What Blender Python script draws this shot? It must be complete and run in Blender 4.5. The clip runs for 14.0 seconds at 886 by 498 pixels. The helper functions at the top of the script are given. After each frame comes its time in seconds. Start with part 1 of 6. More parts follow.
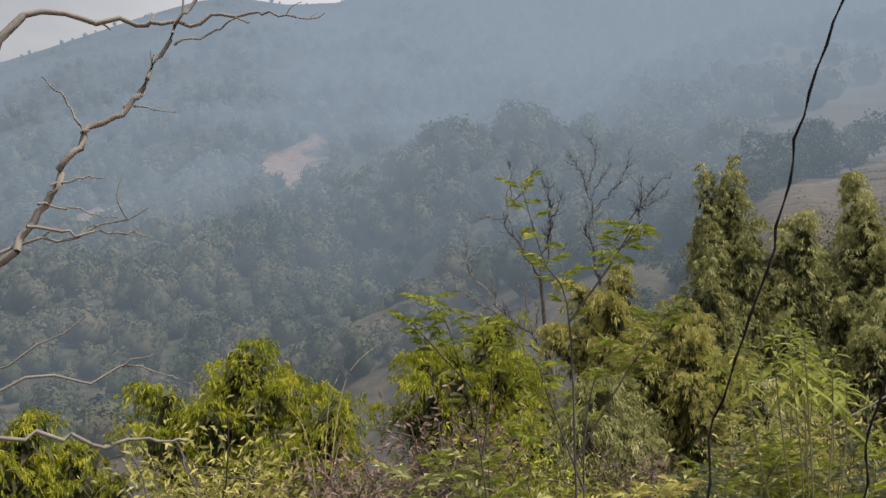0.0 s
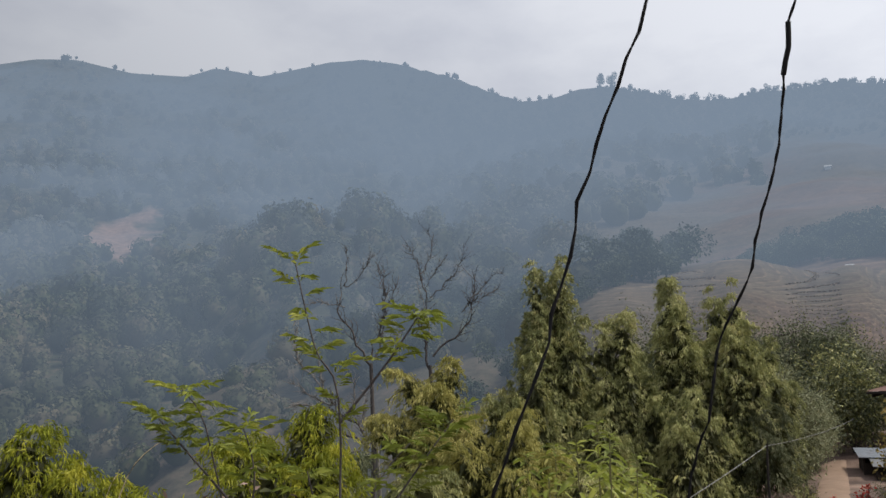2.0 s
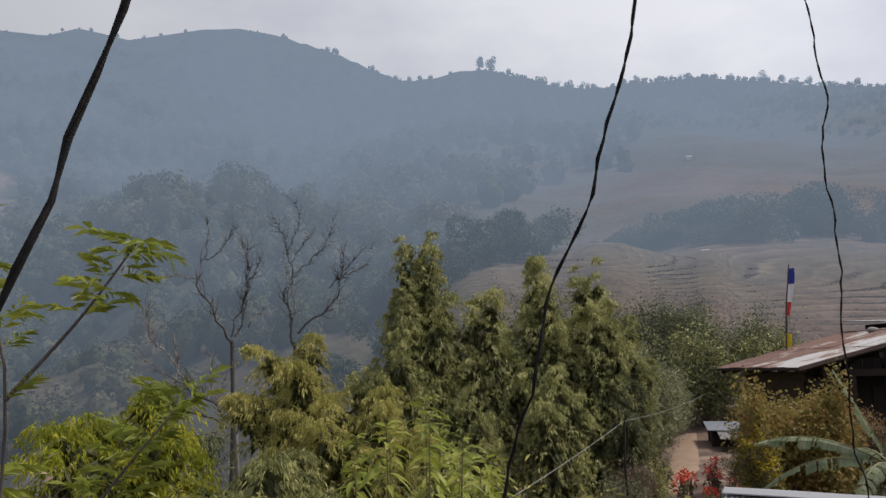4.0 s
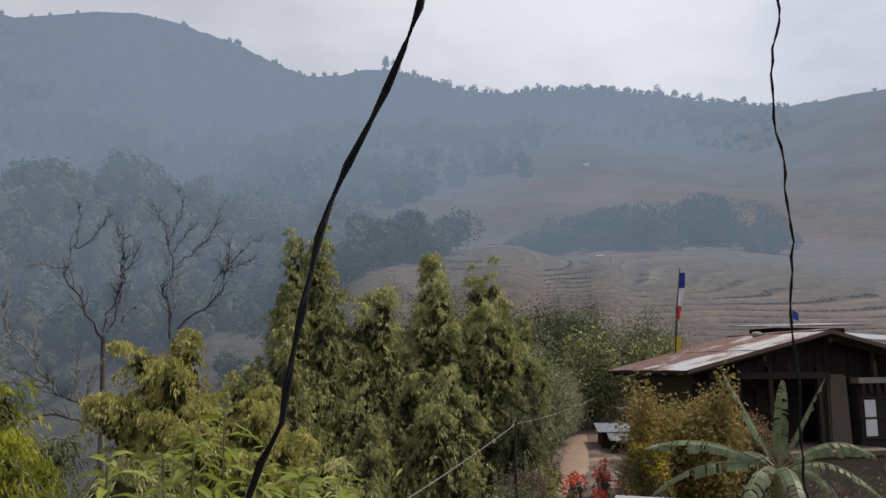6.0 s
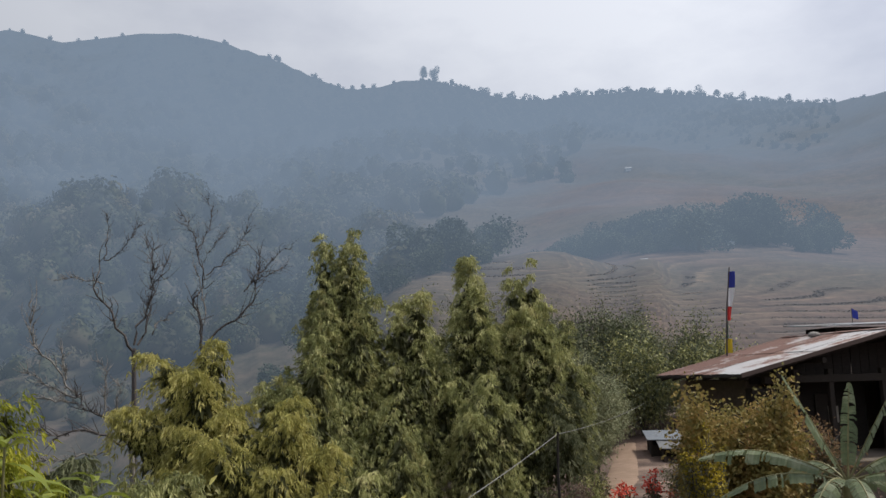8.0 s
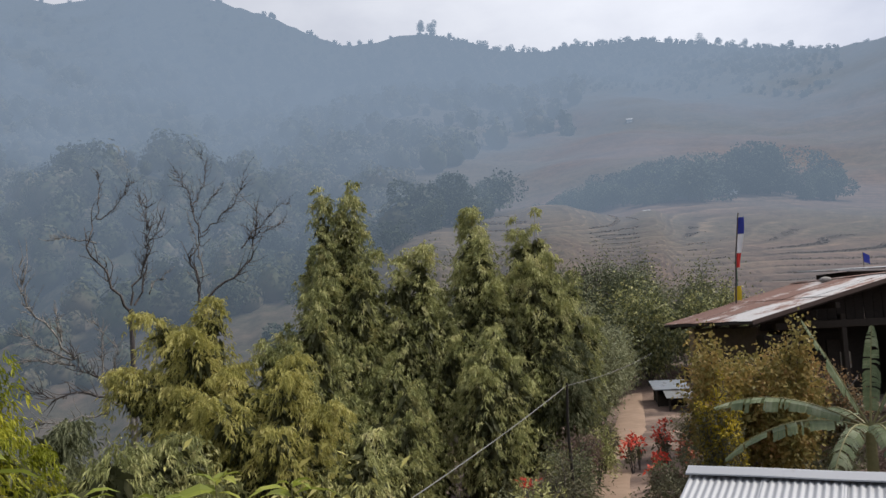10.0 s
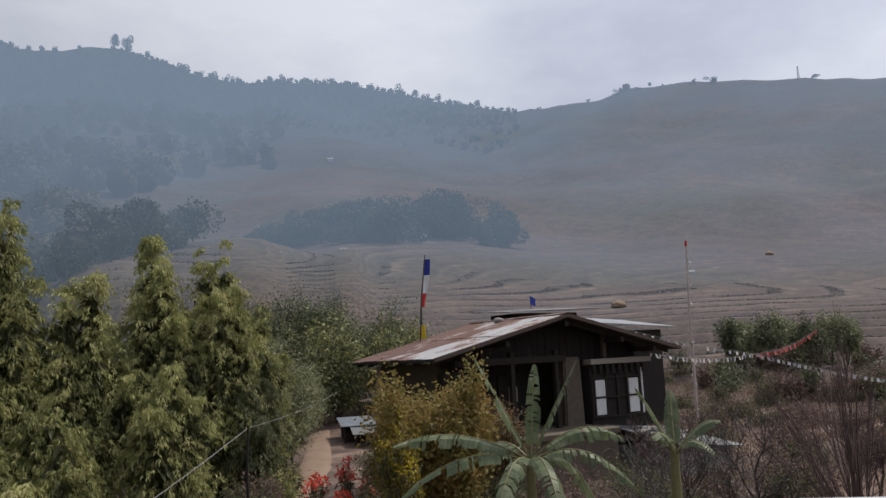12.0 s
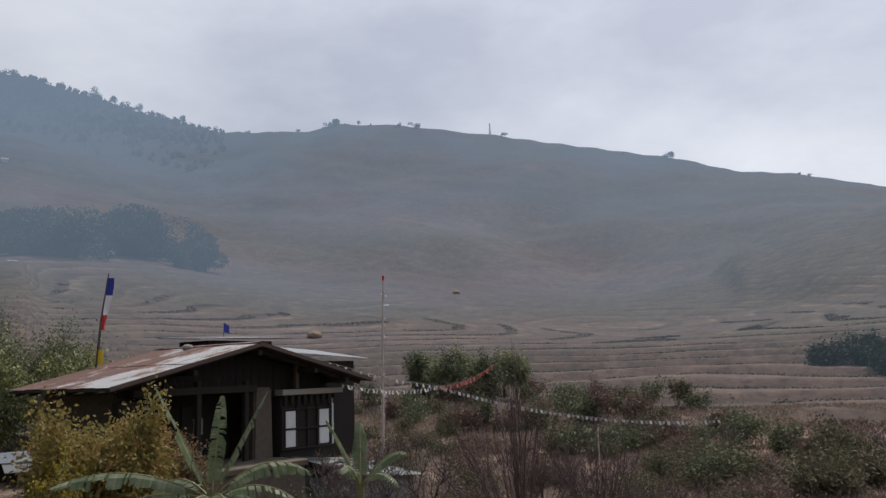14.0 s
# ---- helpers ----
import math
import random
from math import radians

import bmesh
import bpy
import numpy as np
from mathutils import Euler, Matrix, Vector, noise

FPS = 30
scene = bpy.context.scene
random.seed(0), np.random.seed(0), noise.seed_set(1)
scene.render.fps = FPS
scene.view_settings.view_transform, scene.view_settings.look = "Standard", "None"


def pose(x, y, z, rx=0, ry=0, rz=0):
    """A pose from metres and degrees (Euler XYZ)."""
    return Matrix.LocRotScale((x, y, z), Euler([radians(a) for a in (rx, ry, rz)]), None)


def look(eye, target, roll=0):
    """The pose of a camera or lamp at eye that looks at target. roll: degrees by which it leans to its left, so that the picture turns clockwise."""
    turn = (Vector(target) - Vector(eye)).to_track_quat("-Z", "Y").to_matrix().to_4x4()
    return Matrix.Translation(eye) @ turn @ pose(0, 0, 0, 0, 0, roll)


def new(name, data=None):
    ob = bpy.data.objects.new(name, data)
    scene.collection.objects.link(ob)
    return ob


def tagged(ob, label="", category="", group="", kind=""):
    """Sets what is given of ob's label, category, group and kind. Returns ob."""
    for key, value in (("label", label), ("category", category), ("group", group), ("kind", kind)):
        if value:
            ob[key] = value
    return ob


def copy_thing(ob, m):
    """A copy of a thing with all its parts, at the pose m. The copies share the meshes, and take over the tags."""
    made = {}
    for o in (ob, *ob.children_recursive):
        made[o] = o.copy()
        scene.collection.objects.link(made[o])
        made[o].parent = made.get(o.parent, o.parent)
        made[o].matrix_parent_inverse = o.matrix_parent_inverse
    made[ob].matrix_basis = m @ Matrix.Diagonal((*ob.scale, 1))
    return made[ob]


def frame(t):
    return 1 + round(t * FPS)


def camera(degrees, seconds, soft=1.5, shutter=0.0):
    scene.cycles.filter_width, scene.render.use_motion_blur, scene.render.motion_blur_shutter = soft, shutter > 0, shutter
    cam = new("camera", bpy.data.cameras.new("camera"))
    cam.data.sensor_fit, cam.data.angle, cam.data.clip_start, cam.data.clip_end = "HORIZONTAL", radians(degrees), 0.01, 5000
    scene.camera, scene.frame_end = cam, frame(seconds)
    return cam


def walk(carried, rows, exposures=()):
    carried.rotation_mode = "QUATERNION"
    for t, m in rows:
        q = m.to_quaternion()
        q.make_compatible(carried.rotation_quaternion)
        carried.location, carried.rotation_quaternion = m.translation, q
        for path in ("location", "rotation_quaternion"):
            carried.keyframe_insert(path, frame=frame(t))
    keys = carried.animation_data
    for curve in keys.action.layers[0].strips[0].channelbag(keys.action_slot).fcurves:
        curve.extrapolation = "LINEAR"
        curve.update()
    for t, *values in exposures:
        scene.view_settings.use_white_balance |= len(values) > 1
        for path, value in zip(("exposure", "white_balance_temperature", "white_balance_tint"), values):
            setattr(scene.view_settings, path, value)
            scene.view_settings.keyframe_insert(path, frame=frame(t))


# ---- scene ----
cam = camera(57.5, 14.0, 1.5)
# seconds, eye in metres, turn in degrees
PATH = [
    (0.0, 0.194, 0.382, 5.059, 94.23, 2.52, 1.25),
    (0.5, 0.240, 0.364, 5.055, 94.38, 2.02, -4.70),
    (1.0, 0.297, 0.508, 5.064, 95.81, 0.90, -9.54),
    (1.5, 0.354, 0.665, 5.069, 96.79, 1.03, -10.34),
    (2.0, 0.414, 0.770, 5.074, 100.10, 0.79, -10.37),
    (2.5, 0.474, 0.933, 5.059, 100.43, 0.06, -10.63),
    (3.0, 0.513, 1.084, 5.061, 100.64, -0.14, -13.94),
    (3.5, 0.653, 1.270, 5.044, 100.86, 0.51, -16.63),
    (4.0, 0.803, 1.314, 5.042, 98.48, 0.97, -19.17),
    (6.5, 1.465, 2.257, 5.036, 98.70, 0.34, -26.76),
    (7.0, 1.616, 2.386, 5.022, 99.03, 0.42, -26.65),
    (7.5, 1.789, 2.590, 5.020, 99.11, 0.34, -25.07),
    (8.0, 1.932, 2.834, 5.015, 99.09, 1.42, -23.16),
    (10.5, 2.324, 3.535, 4.950, 95.32, 3.39, -23.67),
    (11.0, 2.482, 3.592, 4.991, 95.63, 3.87, -28.90),
    (11.5, 2.500, 3.621, 5.017, 96.70, 3.37, -36.75),
    (12.0, 2.539, 3.702, 5.010, 97.51, 2.80, -44.24),
    (12.5, 2.626, 3.749, 4.998, 98.11, 2.73, -51.55),
    (13.0, 2.695, 3.848, 4.997, 98.56, 2.34, -58.16),
    (13.5, 2.777, 3.894, 5.009, 98.54, 1.97, -63.63),
    (14.0, 2.811, 3.898, 5.029, 98.71, 1.87, -65.58),
]
walk(cam, [(t, pose(*row)) for t, *row in PATH], ((0.0, 0.4, 7150, 10), (1.0, 0.25, 7000, 10), (2.0, 0.05, 6650, 10), (4.0, 0.0, 6750, 12), (8.0, 0.05, 6550, 10), (10.5, 0.22, 6600, 11), (11.0, 0.17, 6600, 11), (12.5, -0.2, 6450, 11), (14.0, -0.22, 6450, 10)))

# ---- sky and sun ----
SUN_AZ, SUN_EL = radians(100), radians(56)
world = bpy.data.worlds.new("world")
scene.world = world
world.use_nodes = True
wn, wl = world.node_tree.nodes, world.node_tree.links
wn.clear()
sky = wn.new("ShaderNodeTexSky")
sky.sky_type = "NISHITA"
sky.sun_disc = False
sky.sun_elevation, sky.sun_rotation = SUN_EL, SUN_AZ
sky.air_density, sky.dust_density = 1.2, 3.0
coord = wn.new("ShaderNodeTexCoord")
wmap = wn.new("ShaderNodeMapping")
wmap.inputs["Scale"].default_value = (1.0, 1.0, 2.2)
cloud = wn.new("ShaderNodeTexNoise")
cloud.inputs["Scale"].default_value = 1.7
cloud.inputs["Detail"].default_value = 7
cloud.inputs["Roughness"].default_value = 0.55
ramp = wn.new("ShaderNodeValToRGB")
ramp.color_ramp.elements[0].position, ramp.color_ramp.elements[0].color = 0.34, (4.9, 5.2, 6.2, 1)
ramp.color_ramp.elements[1].position, ramp.color_ramp.elements[1].color = 0.62, (8.2, 8.45, 9.1, 1)
mixc = wn.new("ShaderNodeMix")
mixc.data_type = "RGBA"
mixc.inputs["Factor"].default_value = 0.8
bg = wn.new("ShaderNodeBackground")
bg.inputs["Strength"].default_value = 0.1
wout = wn.new("ShaderNodeOutputWorld")
wl.new(coord.outputs["Generated"], wmap.inputs["Vector"])
wl.new(wmap.outputs["Vector"], cloud.inputs["Vector"])
wl.new(cloud.outputs["Fac"], ramp.inputs["Fac"])
wl.new(sky.outputs["Color"], mixc.inputs["A"])
# thin cloud glows towards the sun
glow = wn.new("ShaderNodeVectorMath")
glow.operation = "DOT_PRODUCT"
glow.inputs[1].default_value = (math.sin(SUN_AZ) * math.cos(SUN_EL), math.cos(SUN_AZ) * math.cos(SUN_EL), math.sin(SUN_EL))
wl.new(coord.outputs["Generated"], glow.inputs[0])
near_sun = wn.new("ShaderNodeMapRange")
near_sun.inputs["From Min"].default_value, near_sun.inputs["From Max"].default_value = -0.1, 1.0
near_sun.inputs["To Min"].default_value, near_sun.inputs["To Max"].default_value = 0.52, 1.46
wl.new(glow.outputs["Value"], near_sun.inputs["Value"])
lit = wn.new("ShaderNodeVectorMath")
lit.operation = "SCALE"
wl.new(ramp.outputs["Color"], lit.inputs[0])
wl.new(near_sun.outputs["Result"], lit.inputs["Scale"])
wl.new(lit.outputs["Vector"], mixc.inputs["B"])
wl.new(mixc.outputs["Result"], bg.inputs["Color"])
wl.new(bg.outputs["Background"], wout.inputs["Surface"])

sun = new("sun", bpy.data.lights.new("sun", "SUN"))
sun.data.energy, sun.data.angle, sun.data.color = 3.4, radians(6), (1.0, 0.94, 0.84)
sun.matrix_world = look((200 * math.sin(SUN_AZ), 200 * math.cos(SUN_AZ), 200 * math.tan(SUN_EL)), (0, 0, 0))


# ---- materials ----
class Nodes:
    """A small wrapper to write node materials in few lines."""

    def __init__(self, name):
        self.mat = bpy.data.materials.new(name)
        self.mat.use_nodes = True
        self.t = self.mat.node_tree
        self.t.nodes.clear()
        self.out = self.t.nodes.new("ShaderNodeOutputMaterial")

    def add(self, kind, **values):
        n = self.t.nodes.new("ShaderNode" + kind)
        for key, value in values.items():
            n.inputs[key.replace("_", " ")].default_value = value
        return n

    def link(self, a, b):
        self.t.links.new(a, b)

    def noise(self, scale, detail=4.0, rough=0.55, vec=None, stretch=None):
        n = self.add("TexNoise", Scale=scale, Detail=detail, Roughness=rough)
        if vec is None:
            vec = self.add("TexCoord").outputs["Object"]
        if stretch:
            m = self.add("Mapping")
            m.inputs["Scale"].default_value = stretch
            self.link(vec, m.inputs["Vector"])
            vec = m.outputs["Vector"]
        self.link(vec, n.inputs["Vector"])
        return n.outputs["Fac"]

    def ramp(self, fac, *stops):
        r = self.add("ValToRGB")
        e = r.color_ramp.elements
        while len(e) < len(stops):
            e.new(0.5)
        for el, (p, c) in zip(e, stops):
            el.position, el.color = p, (*c, 1)
        self.link(fac, r.inputs["Fac"])
        return r.outputs["Color"]

    def mix(self, fac, a, b, mode="MIX"):
        m = self.add("Mix")
        m.data_type, m.blend_type = "RGBA", mode
        for key, value in (("Factor", fac), ("A", a), ("B", b)):
            if isinstance(value, (int, float)):
                m.inputs[key].default_value = value
            elif isinstance(value, tuple):
                m.inputs[key].default_value = (*value, 1)
            else:
                self.link(value, m.inputs[key])
        return m.outputs["Result"]

    def math(self, op, a, b=0.0, clamp=False):
        m = self.add("Math")
        m.operation, m.use_clamp = op, clamp
        for i, value in enumerate((a, b)):
            if isinstance(value, (int, float)):
                m.inputs[i].default_value = value
            else:
                self.link(value, m.inputs[i])
        return m.outputs["Value"]

    def bump(self, height, strength=0.4, distance=0.02):
        b = self.add("Bump", Strength=strength, Distance=distance)
        self.link(height, b.inputs["Height"])
        return b.outputs["Normal"]

    def surface(self, color, rough=0.8, normal=None, metal=0.0, spec=0.4):
        p = self.add("BsdfPrincipled", Metallic=metal)
        p.inputs["Specular IOR Level"].default_value = spec
        if isinstance(color, tuple):
            p.inputs["Base Color"].default_value = (*color, 1)
        else:
            self.link(color, p.inputs["Base Color"])
        if isinstance(rough, (int, float)):
            p.inputs["Roughness"].default_value = rough
        else:
            self.link(rough, p.inputs["Roughness"])
        if normal is not None:
            self.link(normal, p.inputs["Normal"])
        self.link(p.outputs["BSDF"], self.out.inputs["Surface"])
        return p

    def haze_emission(self, shader, start, reach, most):
        """Haze painted as emission mixed into a far surface: grows with the way from the middle of the place."""
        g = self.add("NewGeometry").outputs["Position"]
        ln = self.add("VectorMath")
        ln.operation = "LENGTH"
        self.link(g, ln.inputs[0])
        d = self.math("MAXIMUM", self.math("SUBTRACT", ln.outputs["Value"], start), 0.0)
        # noise and added banks make the painted haze uneven, thickest over the saddle and high on the mountain
        haze_amount = self.math("ADD", self.math("MULTIPLY", self.noise(0.0055, 4, 0.62, vec=g), 2.0), -0.2)
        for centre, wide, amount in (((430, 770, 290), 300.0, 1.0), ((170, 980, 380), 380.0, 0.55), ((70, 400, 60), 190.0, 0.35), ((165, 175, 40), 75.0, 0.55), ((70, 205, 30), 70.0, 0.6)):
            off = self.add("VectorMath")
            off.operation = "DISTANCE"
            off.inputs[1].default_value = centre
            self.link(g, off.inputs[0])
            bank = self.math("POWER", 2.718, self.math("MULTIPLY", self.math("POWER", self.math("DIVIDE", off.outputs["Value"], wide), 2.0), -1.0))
            haze_amount = self.math("ADD", haze_amount, self.math("MULTIPLY", bank, amount))
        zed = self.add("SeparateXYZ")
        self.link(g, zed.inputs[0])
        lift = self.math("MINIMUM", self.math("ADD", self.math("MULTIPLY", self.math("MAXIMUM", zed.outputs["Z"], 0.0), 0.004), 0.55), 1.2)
        haze_amount = self.math("MULTIPLY", haze_amount, lift)
        depth = self.math("MULTIPLY", self.math("POWER", self.math("DIVIDE", d, reach), 0.44), haze_amount)
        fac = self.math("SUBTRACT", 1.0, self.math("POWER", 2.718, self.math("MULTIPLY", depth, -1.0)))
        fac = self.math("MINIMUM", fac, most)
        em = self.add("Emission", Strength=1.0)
        em.inputs["Color"].default_value = HAZE_GLOW
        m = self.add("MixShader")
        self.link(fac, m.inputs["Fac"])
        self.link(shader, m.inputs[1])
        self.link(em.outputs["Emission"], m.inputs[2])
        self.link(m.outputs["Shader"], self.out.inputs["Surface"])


# glow colour of the painted haze
HAZE_GLOW = (0.206, 0.27, 0.36, 1)


def leaf_material(name, stops, rough=0.55, glow_through=0.35, air=False):
    """Leaves: each its own tone, with light passing through."""
    n = Nodes(name)
    isl = n.add("NewGeometry").outputs["Random Per Island"]
    if air:
        isl = n.math("ADD", n.math("MULTIPLY", isl, 0.1), n.math("MULTIPLY", n.noise(0.06, 3, vec=n.add("NewGeometry").outputs["Position"]), 0.9), True)
    else:
        tuft = n.math("MULTIPLY", n.math("SUBTRACT", n.noise(2.4, 3), 0.3), 2.4, True)
        isl = n.math("ADD", n.math("MULTIPLY", isl, 0.24), n.math("MULTIPLY", tuft, 0.76), True)
    col = n.ramp(isl, *stops)
    big = n.noise(0.012 if air else 1.8, 3)
    col = n.mix(n.math("MULTIPLY", big, 0.55), col, n.mix(0.5, col, stops[-1][1]))
    if air:
        col = n.mix(n.ramp(n.noise(0.011, 4, 0.6, vec=n.add("NewGeometry").outputs["Position"]), (0.48, (0, 0, 0)), (0.62, (0.75, 0.75, 0.75))), col, n.mix(0.5, col, stops[-1][1]))
    p = n.surface(col, rough, spec=0.18)
    tr = n.add("BsdfTranslucent")
    n.link(col, tr.inputs["Color"])
    m = n.add("MixShader")
    m.inputs["Fac"].default_value = glow_through
    n.link(p.outputs["BSDF"], m.inputs[1])
    n.link(tr.outputs["BSDF"], m.inputs[2])
    n.link(m.outputs["Shader"], n.out.inputs["Surface"])
    # far leaves get the same haze glow mixed in
    if air:
        n.haze_emission(m.outputs["Shader"], 60, 520, 0.9)
    return n.mat


def plain(name, c1, c2, scale=8.0, rough=0.8, bump=0.3, stretch=None, metal=0.0, dist=0.01):
    n = Nodes(name)
    a = n.noise(scale, 5, 0.6, stretch=stretch)
    b = n.noise(scale * 0.17, 3)
    col = n.mix(b, n.ramp(a, (0.3, c1), (0.7, c2)), n.mix(0.5, c1, c2))
    n.surface(col, rough, n.bump(a, bump, dist), metal)
    return n.mat


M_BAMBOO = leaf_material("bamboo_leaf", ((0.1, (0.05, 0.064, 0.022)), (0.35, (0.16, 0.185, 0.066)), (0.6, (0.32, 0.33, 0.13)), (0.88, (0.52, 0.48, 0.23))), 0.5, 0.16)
# paler copy of the bamboo leaf, with sunlight put into its colour
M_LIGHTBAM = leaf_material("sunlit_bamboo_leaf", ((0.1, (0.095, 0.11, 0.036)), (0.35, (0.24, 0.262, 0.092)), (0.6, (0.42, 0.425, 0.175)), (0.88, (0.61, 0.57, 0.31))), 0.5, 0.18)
# dark leaf colour that stands in for shade inside the clumps
M_INNER = leaf_material("shade_dark_bamboo_leaf", ((0.0, (0.028, 0.034, 0.015)), (0.6, (0.068, 0.075, 0.032)), (1.0, (0.15, 0.14, 0.065))), 0.6, 0.08)
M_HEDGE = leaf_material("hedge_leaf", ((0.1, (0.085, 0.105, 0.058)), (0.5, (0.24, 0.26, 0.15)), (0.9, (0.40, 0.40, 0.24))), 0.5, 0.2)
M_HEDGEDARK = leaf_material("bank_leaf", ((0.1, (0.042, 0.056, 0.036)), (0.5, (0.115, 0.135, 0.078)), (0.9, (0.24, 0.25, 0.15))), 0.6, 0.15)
M_GOLD = leaf_material("golden_bamboo_leaf", ((0.1, (0.13, 0.135, 0.034)), (0.45, (0.335, 0.32, 0.088)), (0.9, (0.58, 0.52, 0.21))), 0.5, 0.3)
M_LIME = leaf_material("fresh_bamboo_leaf", ((0.1, (0.05, 0.075, 0.006)), (0.45, (0.20, 0.235, 0.02)), (0.85, (0.47, 0.44, 0.055))), 0.5, 0.3)
M_DARK = leaf_material("dark_shrub_leaf", ((0.0, (0.045, 0.06, 0.032)), (0.5, (0.135, 0.15, 0.078)), (0.9, (0.24, 0.24, 0.14))), 0.5, 0.2)
M_SAP = leaf_material("sapling_leaf", ((0.1, (0.06, 0.092, 0.016)), (0.5, (0.175, 0.22, 0.034)), (0.9, (0.40, 0.40, 0.085))), 0.45, 0.4)
M_ORANGE = leaf_material("turning_leaf", ((0.0, (0.072, 0.084, 0.03)), (0.35, (0.20, 0.195, 0.06)), (0.68, (0.34, 0.25, 0.082)), (0.95, (0.37, 0.21, 0.1))))
M_RUSSET = leaf_material("russet_leaf", ((0.0, (0.07, 0.05, 0.03)), (0.5, (0.19, 0.12, 0.06)), (0.9, (0.33, 0.21, 0.12))))
M_SALMON = leaf_material("faded_bract", ((0.0, (0.20, 0.07, 0.04)), (0.5, (0.42, 0.14, 0.08)), (0.9, (0.55, 0.24, 0.15))))
M_YELLOW = leaf_material("yellow_bloom", ((0.0, (0.09, 0.10, 0.02)), (0.5, (0.30, 0.24, 0.03)), (0.85, (0.58, 0.44, 0.04))))
M_RED = leaf_material("red_bract", ((0.0, (0.45, 0.035, 0.03)), (0.5, (0.70, 0.09, 0.06)), (0.9, (0.82, 0.20, 0.14))))
M_DRY = leaf_material("dry_grass", ((0.1, (0.13, 0.096, 0.073)), (0.5, (0.25, 0.187, 0.15)), (0.9, (0.40, 0.32, 0.265))), 0.7, 0.25)
M_BANANA = leaf_material("banana_leaf", ((0.1, (0.055, 0.08, 0.04)), (0.5, (0.115, 0.15, 0.075)), (0.9, (0.27, 0.29, 0.19))), 0.4, 0.3)
M_FOREST = leaf_material("far_forest", ((0.37, (0.006, 0.013, 0.007)), (0.47, (0.032, 0.048, 0.022)), (0.53, (0.065, 0.078, 0.04)), (0.62, (0.11, 0.098, 0.066))), 0.8, 0.15, air=True)
M_HILL = leaf_material("hill_tree_leaf", ((0.36, (0.022, 0.036, 0.026)), (0.5, (0.06, 0.08, 0.055)), (0.62, (0.115, 0.135, 0.09))), 0.9, 0.1, air=True)
M_BANK = leaf_material("bank_weed", ((0.1, (0.04, 0.045, 0.026)), (0.5, (0.11, 0.11, 0.064)), (0.9, (0.23, 0.20, 0.13))), 0.7, 0.15)
M_BROWN = leaf_material("withered_weed", ((0.1, (0.075, 0.05, 0.043)), (0.5, (0.17, 0.118, 0.1)), (0.9, (0.33, 0.24, 0.2))), 0.8, 0.15)
M_TERRACE = leaf_material("terrace_weed", ((0.36, (0.05, 0.04, 0.03)), (0.5, (0.085, 0.066, 0.048)), (0.64, (0.15, 0.115, 0.08))), 0.9, 0.15, air=True)
M_STUBBLE = leaf_material("terrace_stubble", ((0.36, (0.15, 0.11, 0.08)), (0.5, (0.26, 0.195, 0.14)), (0.64, (0.38, 0.30, 0.21))), 0.9, 0.15, air=True)
M_CULM = plain("bamboo_culm", (0.10, 0.11, 0.04), (0.24, 0.21, 0.10), 14, 0.55)
M_BARK = plain("bare_bark", (0.11, 0.10, 0.09), (0.28, 0.26, 0.24), 22, 0.9, 0.5, (1, 1, 0.3))
M_TWIG = plain("twig_bark", (0.035, 0.031, 0.03), (0.13, 0.112, 0.105), 20, 0.9)
M_CABLE = plain("black_cable", (0.005, 0.005, 0.006), (0.012, 0.012, 0.013), 60, 0.95)
M_WOOD = plain("old_dark_wood", (0.013, 0.010, 0.008), (0.042, 0.032, 0.025), 9, 0.85, 0.4, (1, 1, 7))
M_MUD = plain("rammed_earth", (0.16, 0.125, 0.09), (0.27, 0.21, 0.155), 5, 0.95, 0.6)
M_STONE = plain("grey_stone", (0.15, 0.14, 0.13), (0.30, 0.285, 0.27), 3.5, 0.9, 0.7)
M_WHITE = plain("whitewash", (0.62, 0.62, 0.62), (0.78, 0.78, 0.77), 5, 0.8, 0.2)
M_GREYWOOD = plain("weathered_grey_plank", (0.24, 0.21, 0.18), (0.42, 0.38, 0.33), 9, 0.85, 0.4, (1, 1, 6))
M_STACK = plain("old_straw_heap", (0.17, 0.125, 0.085), (0.30, 0.235, 0.165), 9, 0.95, 0.6)
M_DARKMUD = plain("shade_dark_earth", (0.05, 0.038, 0.03), (0.10, 0.078, 0.06), 5, 0.95, 0.6)
M_PIER = plain("weathered_earth", (0.085, 0.068, 0.052), (0.16, 0.13, 0.10), 5, 0.95, 0.6)
M_HAY = plain("straw", (0.30, 0.24, 0.14), (0.48, 0.40, 0.26), 20, 0.95, 0.6)
M_PATH = plain("dirt_path", (0.15, 0.10, 0.07), (0.29, 0.205, 0.15), 1.3, 0.95, 0.6, None, 0.0, 0.05)


def tin_material(name, light, rust, amount):
    n = Nodes(name)
    a = n.noise(0.8, 6, 0.65)
    b = n.noise(14, 4, 0.6, stretch=(1, 1, 0.3))
    mask = n.math("ADD", n.math("MULTIPLY", a, 0.8), n.math("MULTIPLY", b, 0.2))
    col = n.ramp(mask, (amount - 0.06, light), (amount + 0.05, rust))
    p = n.surface(col, n.ramp(mask, (amount - 0.05, (0.38, 0.38, 0.38)), (amount + 0.05, (0.85, 0.85, 0.85))), n.bump(b, 0.1, 0.004), 0.25)
    return n.mat


